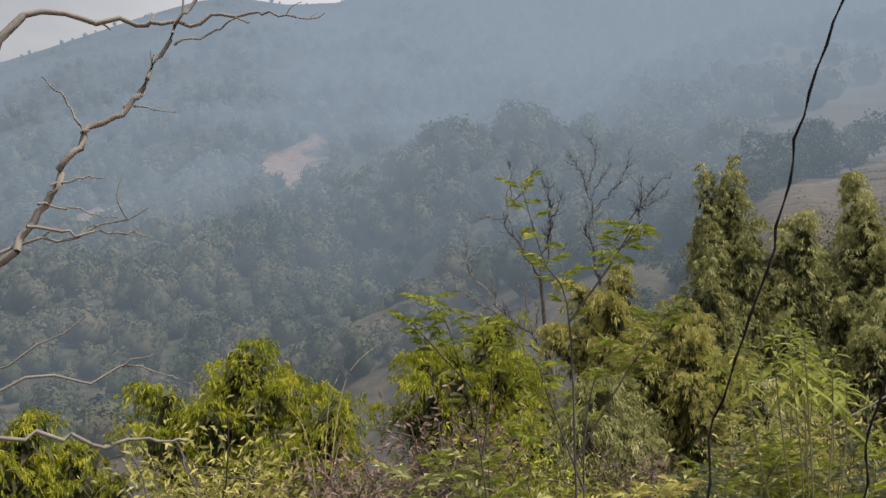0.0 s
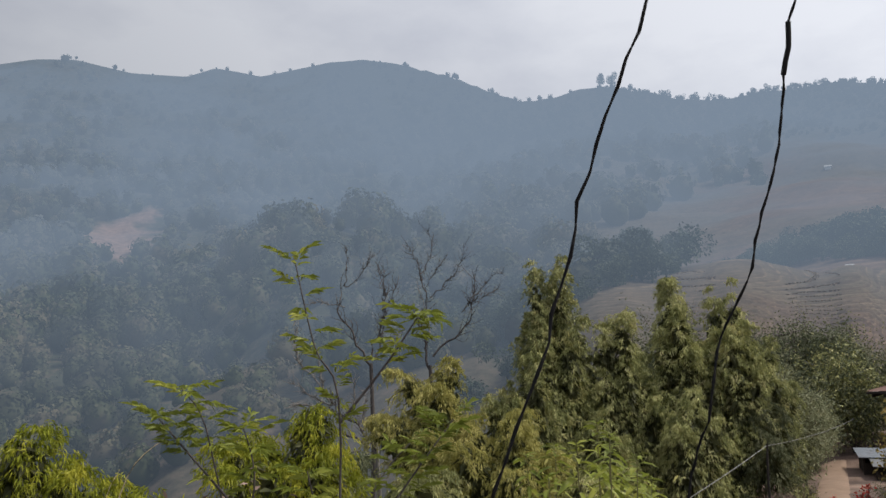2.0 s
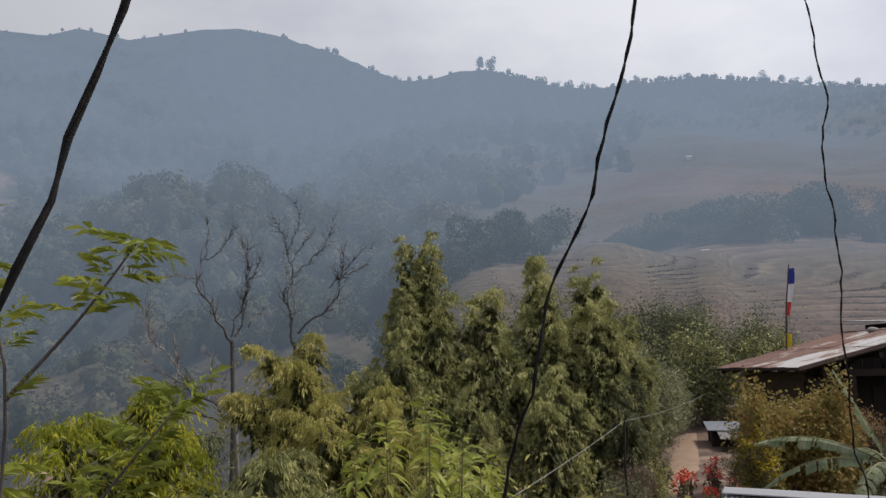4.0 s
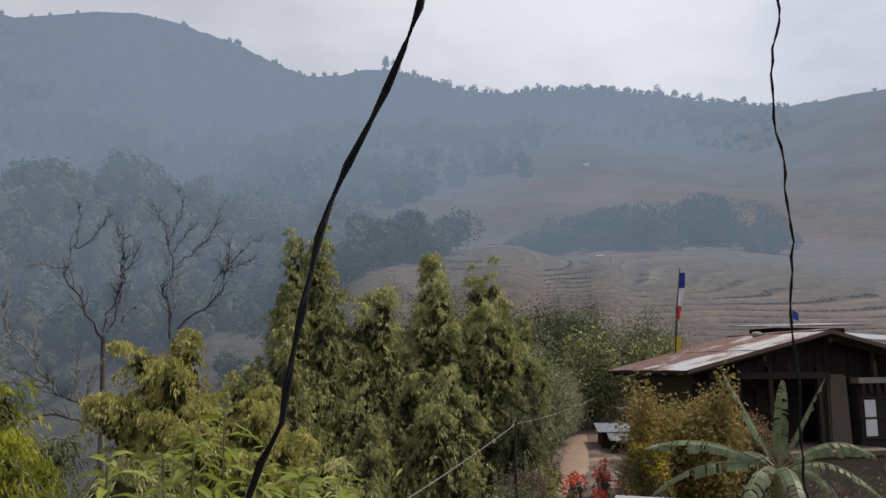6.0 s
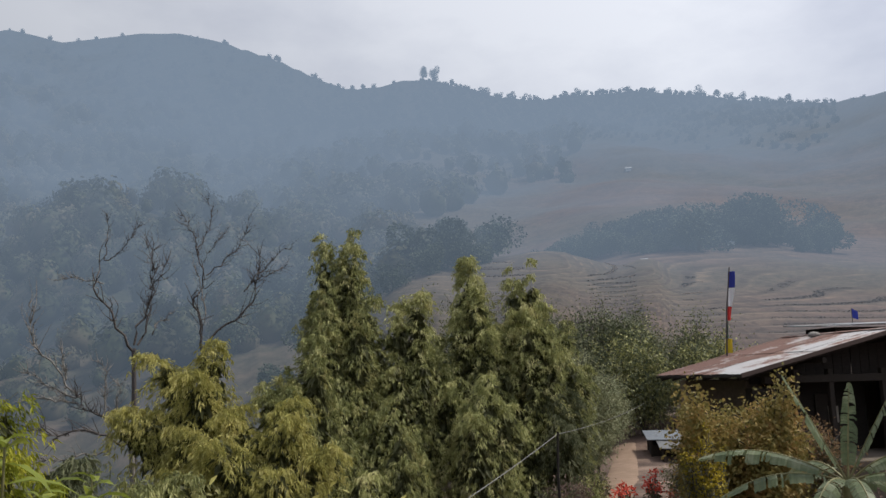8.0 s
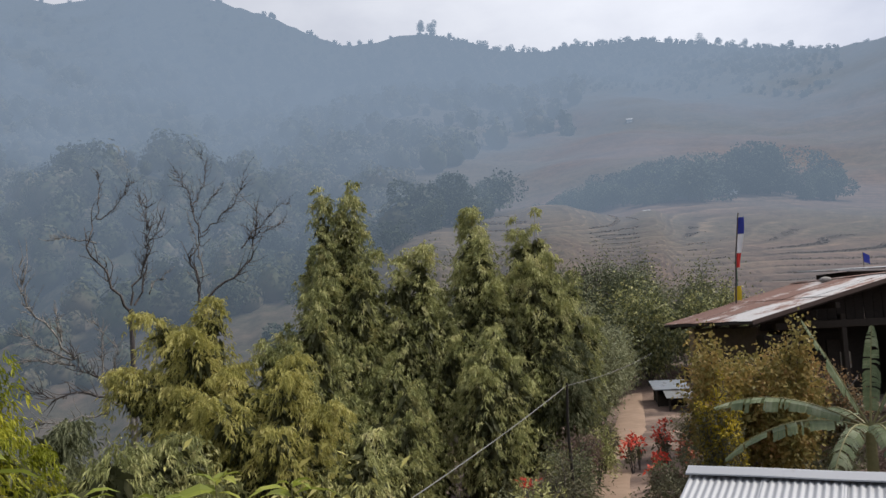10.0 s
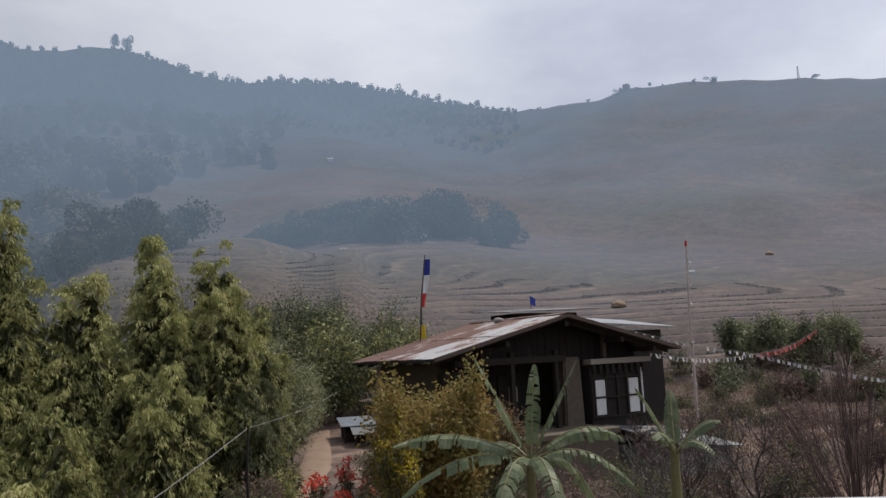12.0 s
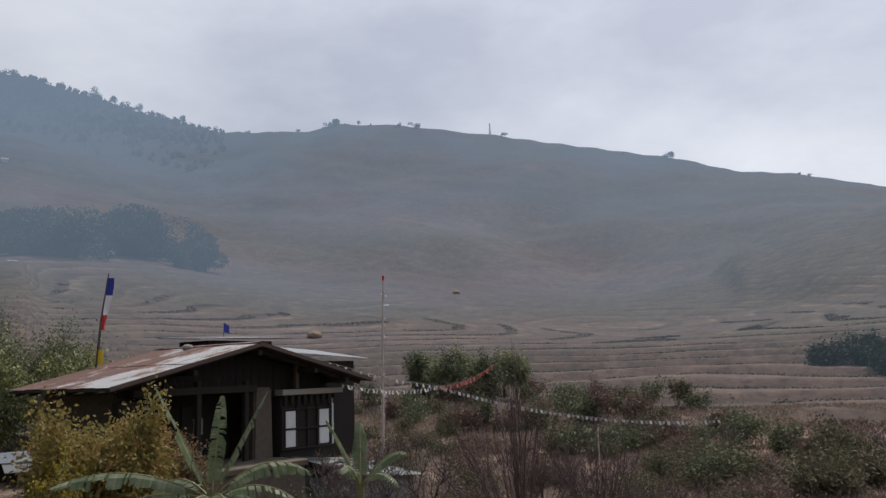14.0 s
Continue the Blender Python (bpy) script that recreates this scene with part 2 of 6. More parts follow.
M_TIN = tin_material("galvanised_sheet", (0.30, 0.31, 0.33), (0.22, 0.22, 0.22), 0.62)
M_RUST = tin_material("rusty_sheet", (0.34, 0.31, 0.30), (0.15, 0.085, 0.07), 0.42)
M_PALETIN = tin_material("weathered_pale_sheet", (0.42, 0.41, 0.41), (0.20, 0.12, 0.10), 0.53)
M_SOOTYTIN = tin_material("sooty_sheet", (0.17, 0.175, 0.18), (0.10, 0.09, 0.085), 0.55)
M_BLUETIN = tin_material("bluish_sheet", (0.20, 0.225, 0.26), (0.15, 0.15, 0.16), 0.55)
M_GREYTIN = tin_material("dull_sheet", (0.36, 0.37, 0.38), (0.26, 0.24, 0.22), 0.55)


def cloth(name, c):
    n = Nodes(name)
    w = n.noise(40, 3)
    col = n.mix(n.math("MULTIPLY", w, 0.4), c, tuple(v * 0.7 for v in c))
    n.surface(col, 0.9)
    return n.mat


FLAG = [cloth("blue_cloth", (0.035, 0.05, 0.30)), cloth("white_cloth", (0.72, 0.73, 0.76)), cloth("red_cloth", (0.50, 0.035, 0.03)), cloth("green_cloth", (0.03, 0.12, 0.07)), cloth("yellow_cloth", (0.62, 0.46, 0.03))]

# the ground: brown terraced fields on one side, wooded slopes on the other
gn = Nodes("field_and_slope")
pos = gn.add("NewGeometry").outputs["Position"]
cov = gn.add("Attribute")
cov.attribute_name = "wooded"
level = gn.add("Attribute")
level.attribute_name = "level"
benched = gn.add("Attribute")
benched.attribute_name = "benched"
phase = gn.math("FRACT", gn.math("ADD", level.outputs["Fac"], gn.math("MULTIPLY", gn.noise(0.2, 3, 0.6, vec=pos), 0.3)))
broken = gn.ramp(gn.noise(0.07, 5, 0.7, vec=pos), (0.42, (0.35, 0.35, 0.35)), (0.6, (1, 1, 1)))
rise = gn.math("MULTIPLY", gn.math("MULTIPLY", benched.outputs["Fac"], broken), gn.ramp(phase, (0.6, (0, 0, 0)), (0.72, (1, 1, 1)), (0.93, (1, 1, 1)), (1.0, (0, 0, 0))))
lip = gn.math("MULTIPLY", gn.math("MULTIPLY", benched.outputs["Fac"], gn.math("MULTIPLY", broken, 0.8)), gn.ramp(phase, (0.44, (0, 0, 0)), (0.52, (1, 1, 1)), (0.6, (1, 1, 1)), (0.66, (0, 0, 0))))
n1 = gn.noise(0.02, 5, 0.6, vec=pos)
n2 = gn.noise(0.23, 5, 0.6, vec=pos)
n3 = gn.noise(2.5, 4, 0.6, vec=pos)
tread = gn.ramp(gn.math("ADD", gn.math("MULTIPLY", n1, 0.5), gn.math("MULTIPLY", n2, 0.5)), (0.36, (0.044, 0.028, 0.025)), (0.48, (0.078, 0.049, 0.041)), (0.58, (0.13, 0.082, 0.065)), (0.7, (0.21, 0.14, 0.1)))
band = gn.noise(1.0, 4, 0.65, vec=pos, stretch=(0.012, 0.012, 0.85))
big_patch = gn.noise(0.007, 4, 0.6, vec=pos)
tread = gn.mix(gn.ramp(big_patch, (0.45, (0, 0, 0)), (0.56, (0.8, 0.8, 0.8))), tread, gn.ramp(n2, (0.35, (0.036, 0.037, 0.026)), (0.65, (0.085, 0.08, 0.055))))
tread = gn.mix(gn.ramp(band, (0.38, (0.22, 0.22, 0.22)), (0.5, (0, 0, 0))), tread, (0.045, 0.038, 0.03))
fine = gn.noise(0.9, 6, 0.72, vec=pos)
tread = gn.mix(gn.ramp(fine, (0.42, (0, 0, 0)), (0.6, (0.75, 0.75, 0.75))), tread, gn.mix(0.4, tread, (0.22, 0.16, 0.12)))
tread = gn.mix(gn.ramp(fine, (0.36, (0.6, 0.6, 0.6)), (0.46, (0, 0, 0))), tread, (0.045, 0.038, 0.03))
tread = gn.mix(gn.math("MULTIPLY", lip, gn.math("MULTIPLY", gn.ramp(n2, (0.4, (0.1, 0.1, 0.1)), (0.6, (1, 1, 1))), gn.ramp(n1, (0.38, (0.25, 0.25, 0.25)), (0.58, (1, 1, 1))))), tread, gn.ramp(n3, (0.3, (0.19, 0.135, 0.09)), (0.7, (0.37, 0.28, 0.19))))
riser = gn.ramp(n2, (0.35, (0.035, 0.028, 0.023)), (0.65, (0.08, 0.058, 0.045)))
field = gn.mix(rise, tread, riser)
wood = gn.ramp(n2, (0.35, (0.014, 0.02, 0.010)), (0.5, (0.03, 0.038, 0.02)), (0.62, (0.07, 0.06, 0.04)))
gcol = gn.mix(cov.outputs["Fac"], field, wood)
bare = gn.add("Attribute")
bare.attribute_name = "bare"
gcol = gn.mix(bare.outputs["Fac"], gcol, gn.ramp(n2, (0.35, (0.17, 0.11, 0.09)), (0.65, (0.33, 0.22, 0.18))))
scr = gn.add("Attribute")
scr.attribute_name = "scrub"
gcol = gn.mix(scr.outputs["Fac"], gcol, gn.ramp(n2, (0.36, (0.05, 0.036, 0.03)), (0.5, (0.13, 0.092, 0.078)), (0.62, (0.28, 0.2, 0.16))))
gcol = gn.mix(gn.math("MULTIPLY", n3, 0.3), gcol, (0.05, 0.038, 0.028))
gp = gn.surface(gcol, 0.95, gn.bump(n3, 0.6, 0.1), 0.0, 0.2)
# haze painted over the far ground as emission
gn.haze_emission(gp.outputs["BSDF"], 60, 520, 0.9)
M_GROUND = gn.mat



def far_plain(name, c1, c2):
    """A plain surface far off, with haze painted over it as emission."""
    n = Nodes(name)
    p = n.surface(n.ramp(n.noise(1.5, 4), (0.3, c1), (0.7, c2)), 0.9)
    n.haze_emission(p.outputs["BSDF"], 60, 520, 0.9)
    return n.mat


M_FARWALL = far_plain("far_whitewash", (0.5, 0.49, 0.47), (0.66, 0.65, 0.63))
M_FARTIN = far_plain("far_sheet_metal", (0.36, 0.37, 0.38), (0.5, 0.51, 0.52))
M_FARSTONE = far_plain("far_stone", (0.10, 0.095, 0.09), (0.2, 0.19, 0.18))
M_FARMAST = far_plain("far_painted_steel", (0.2, 0.19, 0.19), (0.34, 0.32, 0.31))

# ---- helpers for building ----
def part(name, bm, material, parent, label=""):
    me = bpy.data.meshes.new(name)
    bm.to_mesh(me)
    bm.free()
    me.materials.append(material)
    ob = new(name, me)
    ob.parent = parent
    if label:
        ob["label"] = label
    return ob


def np_mesh(name, verts, faces, material, parent=None, smooth=False):
    """One mesh from arrays: faces are all quads or all triangles."""
    me = bpy.data.meshes.new(name)
    verts, faces = np.asarray(verts, np.float32), np.asarray(faces, np.int32)
    k = faces.shape[1]
    me.vertices.add(len(verts))
    me.vertices.foreach_set("co", verts.ravel())
    me.loops.add(faces.size)
    me.loops.foreach_set("vertex_index", faces.ravel())
    me.polygons.add(len(faces))
    me.polygons.foreach_set("loop_start", np.arange(0, faces.size, k, dtype=np.int32))
    me.polygons.foreach_set("use_smooth", np.full(len(faces), smooth))
    me.update(calc_edges=True)
    me.materials.append(material)
    ob = new(name, me)
    ob.parent = parent
    return ob


def empty(name, x, y, z, label, category, group="", kind=""):
    ob = new(name)
    ob.location = (x, y, z)
    ob.empty_display_size = 0.2
    return tagged(ob, label, category, group, kind)


def box(bm, x0, y0, z0, x1, y1, z1, bevel=0.0, m=None):
    geo = bmesh.ops.create_cube(bm, size=1.0)["verts"]
    bmesh.ops.scale(bm, vec=(x1 - x0, y1 - y0, z1 - z0), verts=geo)
    bmesh.ops.translate(bm, vec=((x0 + x1) / 2, (y0 + y1) / 2, (z0 + z1) / 2), verts=geo)
    if bevel:
        edges = list({e for v in geo for e in v.link_edges})
        geo = [v for f in bmesh.ops.bevel(bm, geom=edges, offset=bevel, segments=1, affect="EDGES")["faces"] for v in f.verts]
        geo = list(set(geo))
    if m is not None:
        bmesh.ops.transform(bm, matrix=m, verts=geo)
    return bm


def box_part(name, dims, material, parent, bevel=0.01, m=None, label=""):
    return part(name, box(bmesh.new(), *dims, bevel, m), material, parent, label)


def tubes(paths, sides=5):
    """Verts and quads of tapered tubes: each path is (points, radii)."""
    vs, fs, base = [], [], 0
    ang = np.arange(sides) / sides * 2 * np.pi
    for pts, rad in paths:
        pts = np.asarray(pts, float)
        d = np.gradient(pts, axis=0)
        d /= np.linalg.norm(d, axis=1, keepdims=True) + 1e-9
        ref = np.where(np.abs(d[:, 2:]) > 0.9, (1.0, 0, 0), (0, 0, 1.0))
        a = np.cross(d, ref)
        a /= np.linalg.norm(a, axis=1, keepdims=True) + 1e-9
        b = np.cross(d, a)
        ring = pts[:, None] + np.asarray(rad)[:, None, None] * (np.cos(ang)[:, None] * a[:, None] + np.sin(ang)[:, None] * b[:, None])
        vs.append(ring.reshape(-1, 3))
        n = len(pts)
        i, j = np.meshgrid(np.arange(n - 1), np.arange(sides), indexing="ij")
        k = (j + 1) % sides
        fs.append(np.stack([i * sides + j, i * sides + k, (i + 1) * sides + k, (i + 1) * sides + j], -1).reshape(-1, 4) + base)
        base += n * sides
    return np.concatenate(vs), np.concatenate(fs)


def bend(points, n):
    """A smooth line of n points through a few."""
    p = np.asarray(points, float)
    t = np.linspace(0, len(p) - 1, n)
    i = np.clip(t.astype(int), 0, len(p) - 2)
    f = (t - i)[:, None]
    p0, p1, p2, p3 = p[np.maximum(i - 1, 0)], p[i], p[i + 1], p[np.minimum(i + 2, len(p) - 1)]
    return 0.5 * (2 * p1 + (p2 - p0) * f + (2 * p0 - 5 * p1 + 4 * p2 - p3) * f**2 + (3 * p1 - p0 - 3 * p2 + p3) * f**3)


def unit(v):
    return v / (np.linalg.norm(v, axis=-1, keepdims=True) + 1e-9)


def leaves(base, way, length, width, rng, sag=0.25):
    """Narrow leaves, folded once and drooping: six corners, two quads each."""
    n = len(base)
    way = unit(way)
    side = unit(np.cross(way, rng.normal(size=(n, 3))))
    length, width = np.broadcast_to(length, n)[:, None], np.broadcast_to(width, n)[:, None]
    mid = base + way * length * 0.45
    tip = base + way * length - np.array((0, 0, 1.0)) * length * sag
    v = np.stack([base, mid + side * width / 2, mid - side * width / 2, tip], 1)
    f = np.arange(n)[:, None] * 4 + np.array((0, 1, 3, 2))
    return v.reshape(-1, 3), f


# ---- the lie of the land ----
RINGS = np.array((0, 4, 9, 15, 25, 45, 70, 110, 180, 300.0))
LAND_AZ = np.radians((-60, 4, 22, 38, 60, 78, 95, 130))
LAND = np.array((
    (3.4, 2.9, 1.0, 0.6, -0.6, -5, -11, -17, -17, 6),
    (3.4, 2.9, 1.0, 0.6, -0.5, -5, -11, -17, -16, 9),
    (3.4, 2.9, 1.0, 0.7, 0.4, -1, -2, 2, 18, 52),
    (3.4, 2.9, 1.0, 0.9, 0.9, 0.6, 4, 11, 28, 60),
    (3.4, 2.9, 1.0, 0.9, 0.9, 1.2, 3.6, 9, 19, 46),
    (3.4, 2.9, 1.2, 0.9, 0.8, 0.8, 2.6, 8, 15, 36),
    (3.4, 3.0, 1.6, 1.0, 0.6, 0.4, 2.4, 9, 19, 46),
    (3.4, 3.2, 2.6, 2.4, 2.4, 3, 5, 12, 24, 50),
))
# height of the skyline above the level, in degrees, by bearing
SKYLINE = (
    (-60, 9), (-36, 14.2), (-29.9, 16.5), (-25.9, 18.2), (-21.9, 19.8), (-17.6, 21.25), (-15.2, 21.65), (-11.6, 21.35), (-7.9, 21.45), (-6, 22.15),
    (-2.8, 21.85), (2.1, 23.15), (4.6, 23.45), (7.1, 23.15), (11.2, 22.25), (14.1, 21.15), (16.4, 20.35), (18.5, 20.45), (20.3, 20.85), (22.3, 21.05),
    (25.5, 20.35), (28, 19.55), (31, 19.25), (33.6, 19.4), (38.3, 19.25), (43.8, 18.05), (49.9, 16.85), (52.4, 16.9), (56.4, 17.1), (58.5, 17.6),
    (63, 17.5), (69.7, 16.6), (77, 15.2), (82.7, 13.95), (86.3, 12.7), (89.8, 12.15), (95.2, 10.55), (115, 8), (150, 8),
)
CREST_AZ, CREST = np.radians(np.array(SKYLINE).T)
# nearer ridges: bearing and height in degrees along the ridge, how far off, slope before and behind
SPURS = (
    (((-18, 0), (-8.1, 6.2), (-4.8, 9.3), (-2.1, 11.3), (0.7, 12.1), (4, 12.3), (8.8, 11.6), (13.2, 10.6), (17, 10.2), (21, 8.5), (26, 3)), 430, 0.42, 0.30),
    (((-20, -10), (-14, -6), (-11.1, -3.2), (-8, -0.4), (-2.4, 2.2), (0.7, 3.3), (8, 5.0), (15, 6.0), (20, 6.5), (26, 3)), 195, 0.30, 0.42),
    (((9, 1), (16, 5.6), (21, 7.9), (25.7, 8.6), (31.4, 8.35), (35.4, 8.0), (39.3, 7.5), (46.7, 6.85), (53.4, 5.75), (59, 4.6), (66, 2)), 180, 0.22, 0.12),
    (((72, -1), (78, 3.0), (82, 5.2), (86, 7.3), (90, 8.5), (95, 9.2), (110, 9.5), (130, 8)), 270, 0.28, 0.14),
)
CREST_FAR = ((-60, 8, 18, 30, 46, 54, 70, 95, 150), (1150, 1080, 960, 900, 860, 700, 660, 560, 560))
CENTRE = np.array((1.6, 2.4))


def fbm(x, y, octaves=5, seed=0.0):
    """Smooth value noise in arrays."""
    total, amp = np.zeros_like(x), 0.5
    for k in range(octaves):
        xi, yi = np.floor(x), np.floor(y)
        fx, fy = x - xi, y - yi
        fx, fy = fx * fx * (3 - 2 * fx), fy * fy * (3 - 2 * fy)

        def h(a, b):
            s = np.sin(a * 127.1 + b * 311.7 + seed * 74.7 + k * 19.19) * 43758.5453
            return s - np.floor(s)

        total += amp * ((h(xi, yi) * (1 - fx) + h(xi + 1, yi) * fx) * (1 - fy) + (h(xi, yi + 1) * (1 - fx) + h(xi + 1, yi + 1) * fx) * fy - 0.5)
        x, y, amp = x * 2.03 + 3.1, y * 2.03 + 1.7, amp * 0.5
    return total


def step(a, b, v):
    t = np.clip((v - a) / (b - a), 0, 1)
    return t * t * (3 - 2 * t)


def land(x, y):
    """Height, woodedness, terraced, scrubby and bare parts, and the terrace level at places."""
    x, y = np.asarray(x, float), np.asarray(y, float)
    dx, dy = x - CENTRE[0], y - CENTRE[1]
    r, az = np.hypot(dx, dy), np.arctan2(dx, dy)
    back = step(np.radians(115), np.radians(150), np.abs(az - np.radians(20)))
    azc = np.clip(az, LAND_AZ[0], LAND_AZ[-1])
    k = np.clip(np.searchsorted(LAND_AZ, azc) - 1, 0, len(LAND_AZ) - 2)
    f = (azc - LAND_AZ[k]) / (LAND_AZ[k + 1] - LAND_AZ[k])
    f = f * f * (3 - 2 * f)
    j = np.clip(np.searchsorted(RINGS, r) - 1, 0, len(RINGS) - 2)
    g = np.clip((r - RINGS[j]) / (RINGS[j + 1] - RINGS[j]), 0, 1)
    near = (LAND[k, j] * (1 - g) + LAND[k, j + 1] * g) * (1 - f) + (LAND[k + 1, j] * (1 - g) + LAND[k + 1, j + 1] * g) * f
    z300 = LAND[k, -1] * (1 - f) + LAND[k + 1, -1] * f
    crest = np.interp(az, CREST_AZ, CREST)
    far = np.interp(np.degrees(az), *CREST_FAR)
    zc = 5 + far * np.tan(crest)
    e300 = np.arctan((z300 - 5) / 300)
    q = np.clip((r - 300) / (far - 300), 0, 1)
    hill = 5 + r * np.tan(e300 + (crest - e300) * q**0.78)
    past = zc - (r - far) * 0.3 * step(0, 400, r - far)
    z = np.where(r < 300, near, np.where(r < far, hill, past))
    z = z * (1 - back) + back * np.minimum(3.4 + r * 0.02, 60)
    flat = 1 - np.exp(-((r - far) / (0.18 * far)) ** 2)
    z = z + fbm(x / 140, y / 140, 5, 1.0) * np.clip((r - 60) * 0.085, 0, 46) * flat
    for line, off, front, behind in SPURS:
        line = np.array(line, float)
        off = off * (1 + 0.22 * fbm(az * 5, az * 0 + off, 3, 12.0))
        top = 5 + off * np.tan(np.radians(np.interp(np.degrees(az), line[:, 0], line[:, 1], -20, -20))) + 0.02 * off * fbm(az * 18, az * 0 + 3, 3, off.min())
        zs = top - np.where(r < off, (off - r) * front, (r - off) * behind) - 60 * (r < 0.42 * off)
        z = np.where(zs > z, z + (zs - z) * step(0, 4, zs - z), z)
    smooth_z = z
    z = z + fbm(x / 9, y / 9, 4, 2.0) * np.clip((r - 6) * 0.06, 0, 1.1) * (1 - 0.75 * step(45, 70, r))
    edge = np.radians(21) + fbm(r / 90, az * 3, 4, 3.0) * 0.16
    wooded = 1 - step(-0.10, 0.08, az - edge)
    high = step(0.45, 0.8, r / far + 0.35 * fbm(x / 120, y / 120, 4, 5.0)) * (1 - step(radians(44), radians(58), az))
    wooded = np.maximum(wooded, high * 0.75)
    open_slope = (1 - step(195, 235, r + 60 * fbm(x / 60, y / 60, 3, 14.0))) * step(70, 110, r)
    wooded = wooded * (1 - 0.4 * open_slope) * (1 - back)
    bench = (1 - wooded) * step(44, 66, r) * (1 - step(190, 380, r)) * (1 - 0.25 * step(110, 180, r)) * step(radians(15), radians(23), az)
    tall = 0.95 + 0.5 * fbm(x / 60, y / 60, 2, 8.0) + 0.7 * step(120, 220, r)
    zz = smooth_z + fbm(x / 70, y / 70, 3, 4.0) * 1.4 + fbm(x / 14, y / 14, 3, 6.0) * 0.8
    fr = zz / tall - np.floor(zz / tall)
    rise = step(0.72, 0.97, fr)
    zb = z + (rise - fr) * tall * 0.85 * (1 - step(92, 128, r))
    scrub = (1 - step(40, 64, r + 30 * fbm(x / 25, y / 25, 3, 11.0))) * (1 - wooded)
    bare = np.zeros_like(z)
    for bx, by, br in ((-123.0, 596.0, 30.0), (-113.0, 560.0, 18.0), (-205.0, 470.0, 16.0)):
        bare = np.maximum(bare, 1 - step(0.7, 1.15, np.hypot(x - bx, (y - by) * 0.6) / br + 2.0 * fbm(x / 13, y / 13, 4, bx)))
    return z * (1 - bench) + zb * bench, wooded, bench, scrub, bare, zz / tall


def land_z(x, y):
    return float(land(np.array([x]), np.array([y]))[0][0])


radii = np.concatenate([np.linspace(0.5, 8, 16), 8 * 1.0125 ** np.arange(1, 139), 45 * 1.0068 ** np.arange(220), 199.9 * 1.0145 ** np.arange(1, 300)])
radii = radii[radii < 3900]
azs = np.radians(np.concatenate([np.arange(-62, 112, 0.42), np.arange(112, 298, 3.0)]))
rr, aa = np.meshgrid(radii, azs, indexing="ij")
gx, gy = CENTRE[0] + rr * np.sin(aa), CENTRE[1] + rr * np.cos(aa)
gz, gw, gr, gs, gbare, glevel = land(gx, gy)
nr, na = rr.shape
ii, jj = np.meshgrid(np.arange(nr - 1), np.arange(na), indexing="ij")
kk = (jj + 1) % na
quads = np.stack([ii * na + jj, ii * na + kk, (ii + 1) * na + kk, (ii + 1) * na + jj], -1).reshape(-1, 4)
hub = np.array([[CENTRE[0], CENTRE[1], 3.4]])
ground = np_mesh("ground", np.concatenate([np.stack([gx, gy, gz], -1).reshape(-1, 3), hub]), quads[:, ::-1], M_GROUND, smooth=True)
for key, values in (("wooded", gw), ("benched", gr), ("scrub", gs), ("bare", gbare), ("level", glevel)):
    at = ground.data.attributes.new(key, "FLOAT", "POINT")
    at.data.foreach_set("value", np.append(values.ravel(), 0).astype(np.float32))
gb = bmesh.new()
gb.from_mesh(ground.data)
gb.verts.ensure_lookup_table()
for q in range(na):
    gb.faces.new((gb.verts[q], gb.verts[(q + 1) % na], gb.verts[nr * na])).normal_flip()
gb.to_mesh(ground.data)
gb.free()
tagged(ground, "brown terraced fields and wooded valley slopes", "ground", kind="structure")


# ---- dirt path ----
def strip(name, line, half, material, label, category, lift=0.03):
    pts = bend(line, 40)
    d = unit(np.gradient(pts, axis=0))
    side = np.stack([d[:, 1], -d[:, 0]], -1)
    cols = np.linspace(-1, 1, 7)
    wob = 1 + 0.25 * fbm(np.arange(40) / 5.0, np.zeros(40), 3, 6.0)
    xy = pts[:, None, :2] + side[:, None] * cols[None, :, None] * (half * wob)[:, None, None]
    z = land(xy[..., 0], xy[..., 1])[0] + lift + 0.05 * (1 - np.abs(cols))[None] + 0.04 * fbm(xy[..., 0] * 1.5, xy[..., 1] * 1.5, 3, 7.0) - 0.12 * (np.abs(cols) == 1)
    v = np.concatenate([xy, z[..., None]], -1).reshape(-1, 3)
    i, j = np.meshgrid(np.arange(39), np.arange(6), indexing="ij")
    f = np.stack([i * 7 + j, (i + 1) * 7 + j, (i + 1) * 7 + j + 1, i * 7 + j + 1], -1).reshape(-1, 4)
    return tagged(np_mesh(name, v, f[:, ::-1], material, smooth=True), label, category, kind="structure")


strip("dirt_path", ((8.5, 12.0), (11.2, 17.2), (15.0, 22.8), (20.0, 29.0), (25.5, 36.2), (30.5, 43)), 0.85, M_PATH, "bare sandy dirt path between bamboo and garden", "path")


# ---- farmhouse ----
HOUSE = Matrix.Translation((23.567, 19.49, 0.0)) @ Matrix.Rotation(-0.212, 4, "Z")
# in the house's own axes: x to its right gable side, y back along the ridge, ridge at x 0
HZ, RIDGE, EAVE, HALF, LONG = 0.8, 6.127, 4.91, 5.08, 5.4


def slab(points, thick):
    """A sheet of a given thickness below four corners."""
    bm = bmesh.new()
    top = [bm.verts.new(p) for p in points]
    low = [bm.verts.new((p[0], p[1], p[2] - thick)) for p in points]
    bm.faces.new(top)
    bm.faces.new(low[::-1])
    for i in range(4):
        j = (i + 1) % 4
        bm.faces.new((top[j], top[i], low[i], low[j]))
    bmesh.ops.recalc_face_normals(bm, faces=bm.faces)
    return bm


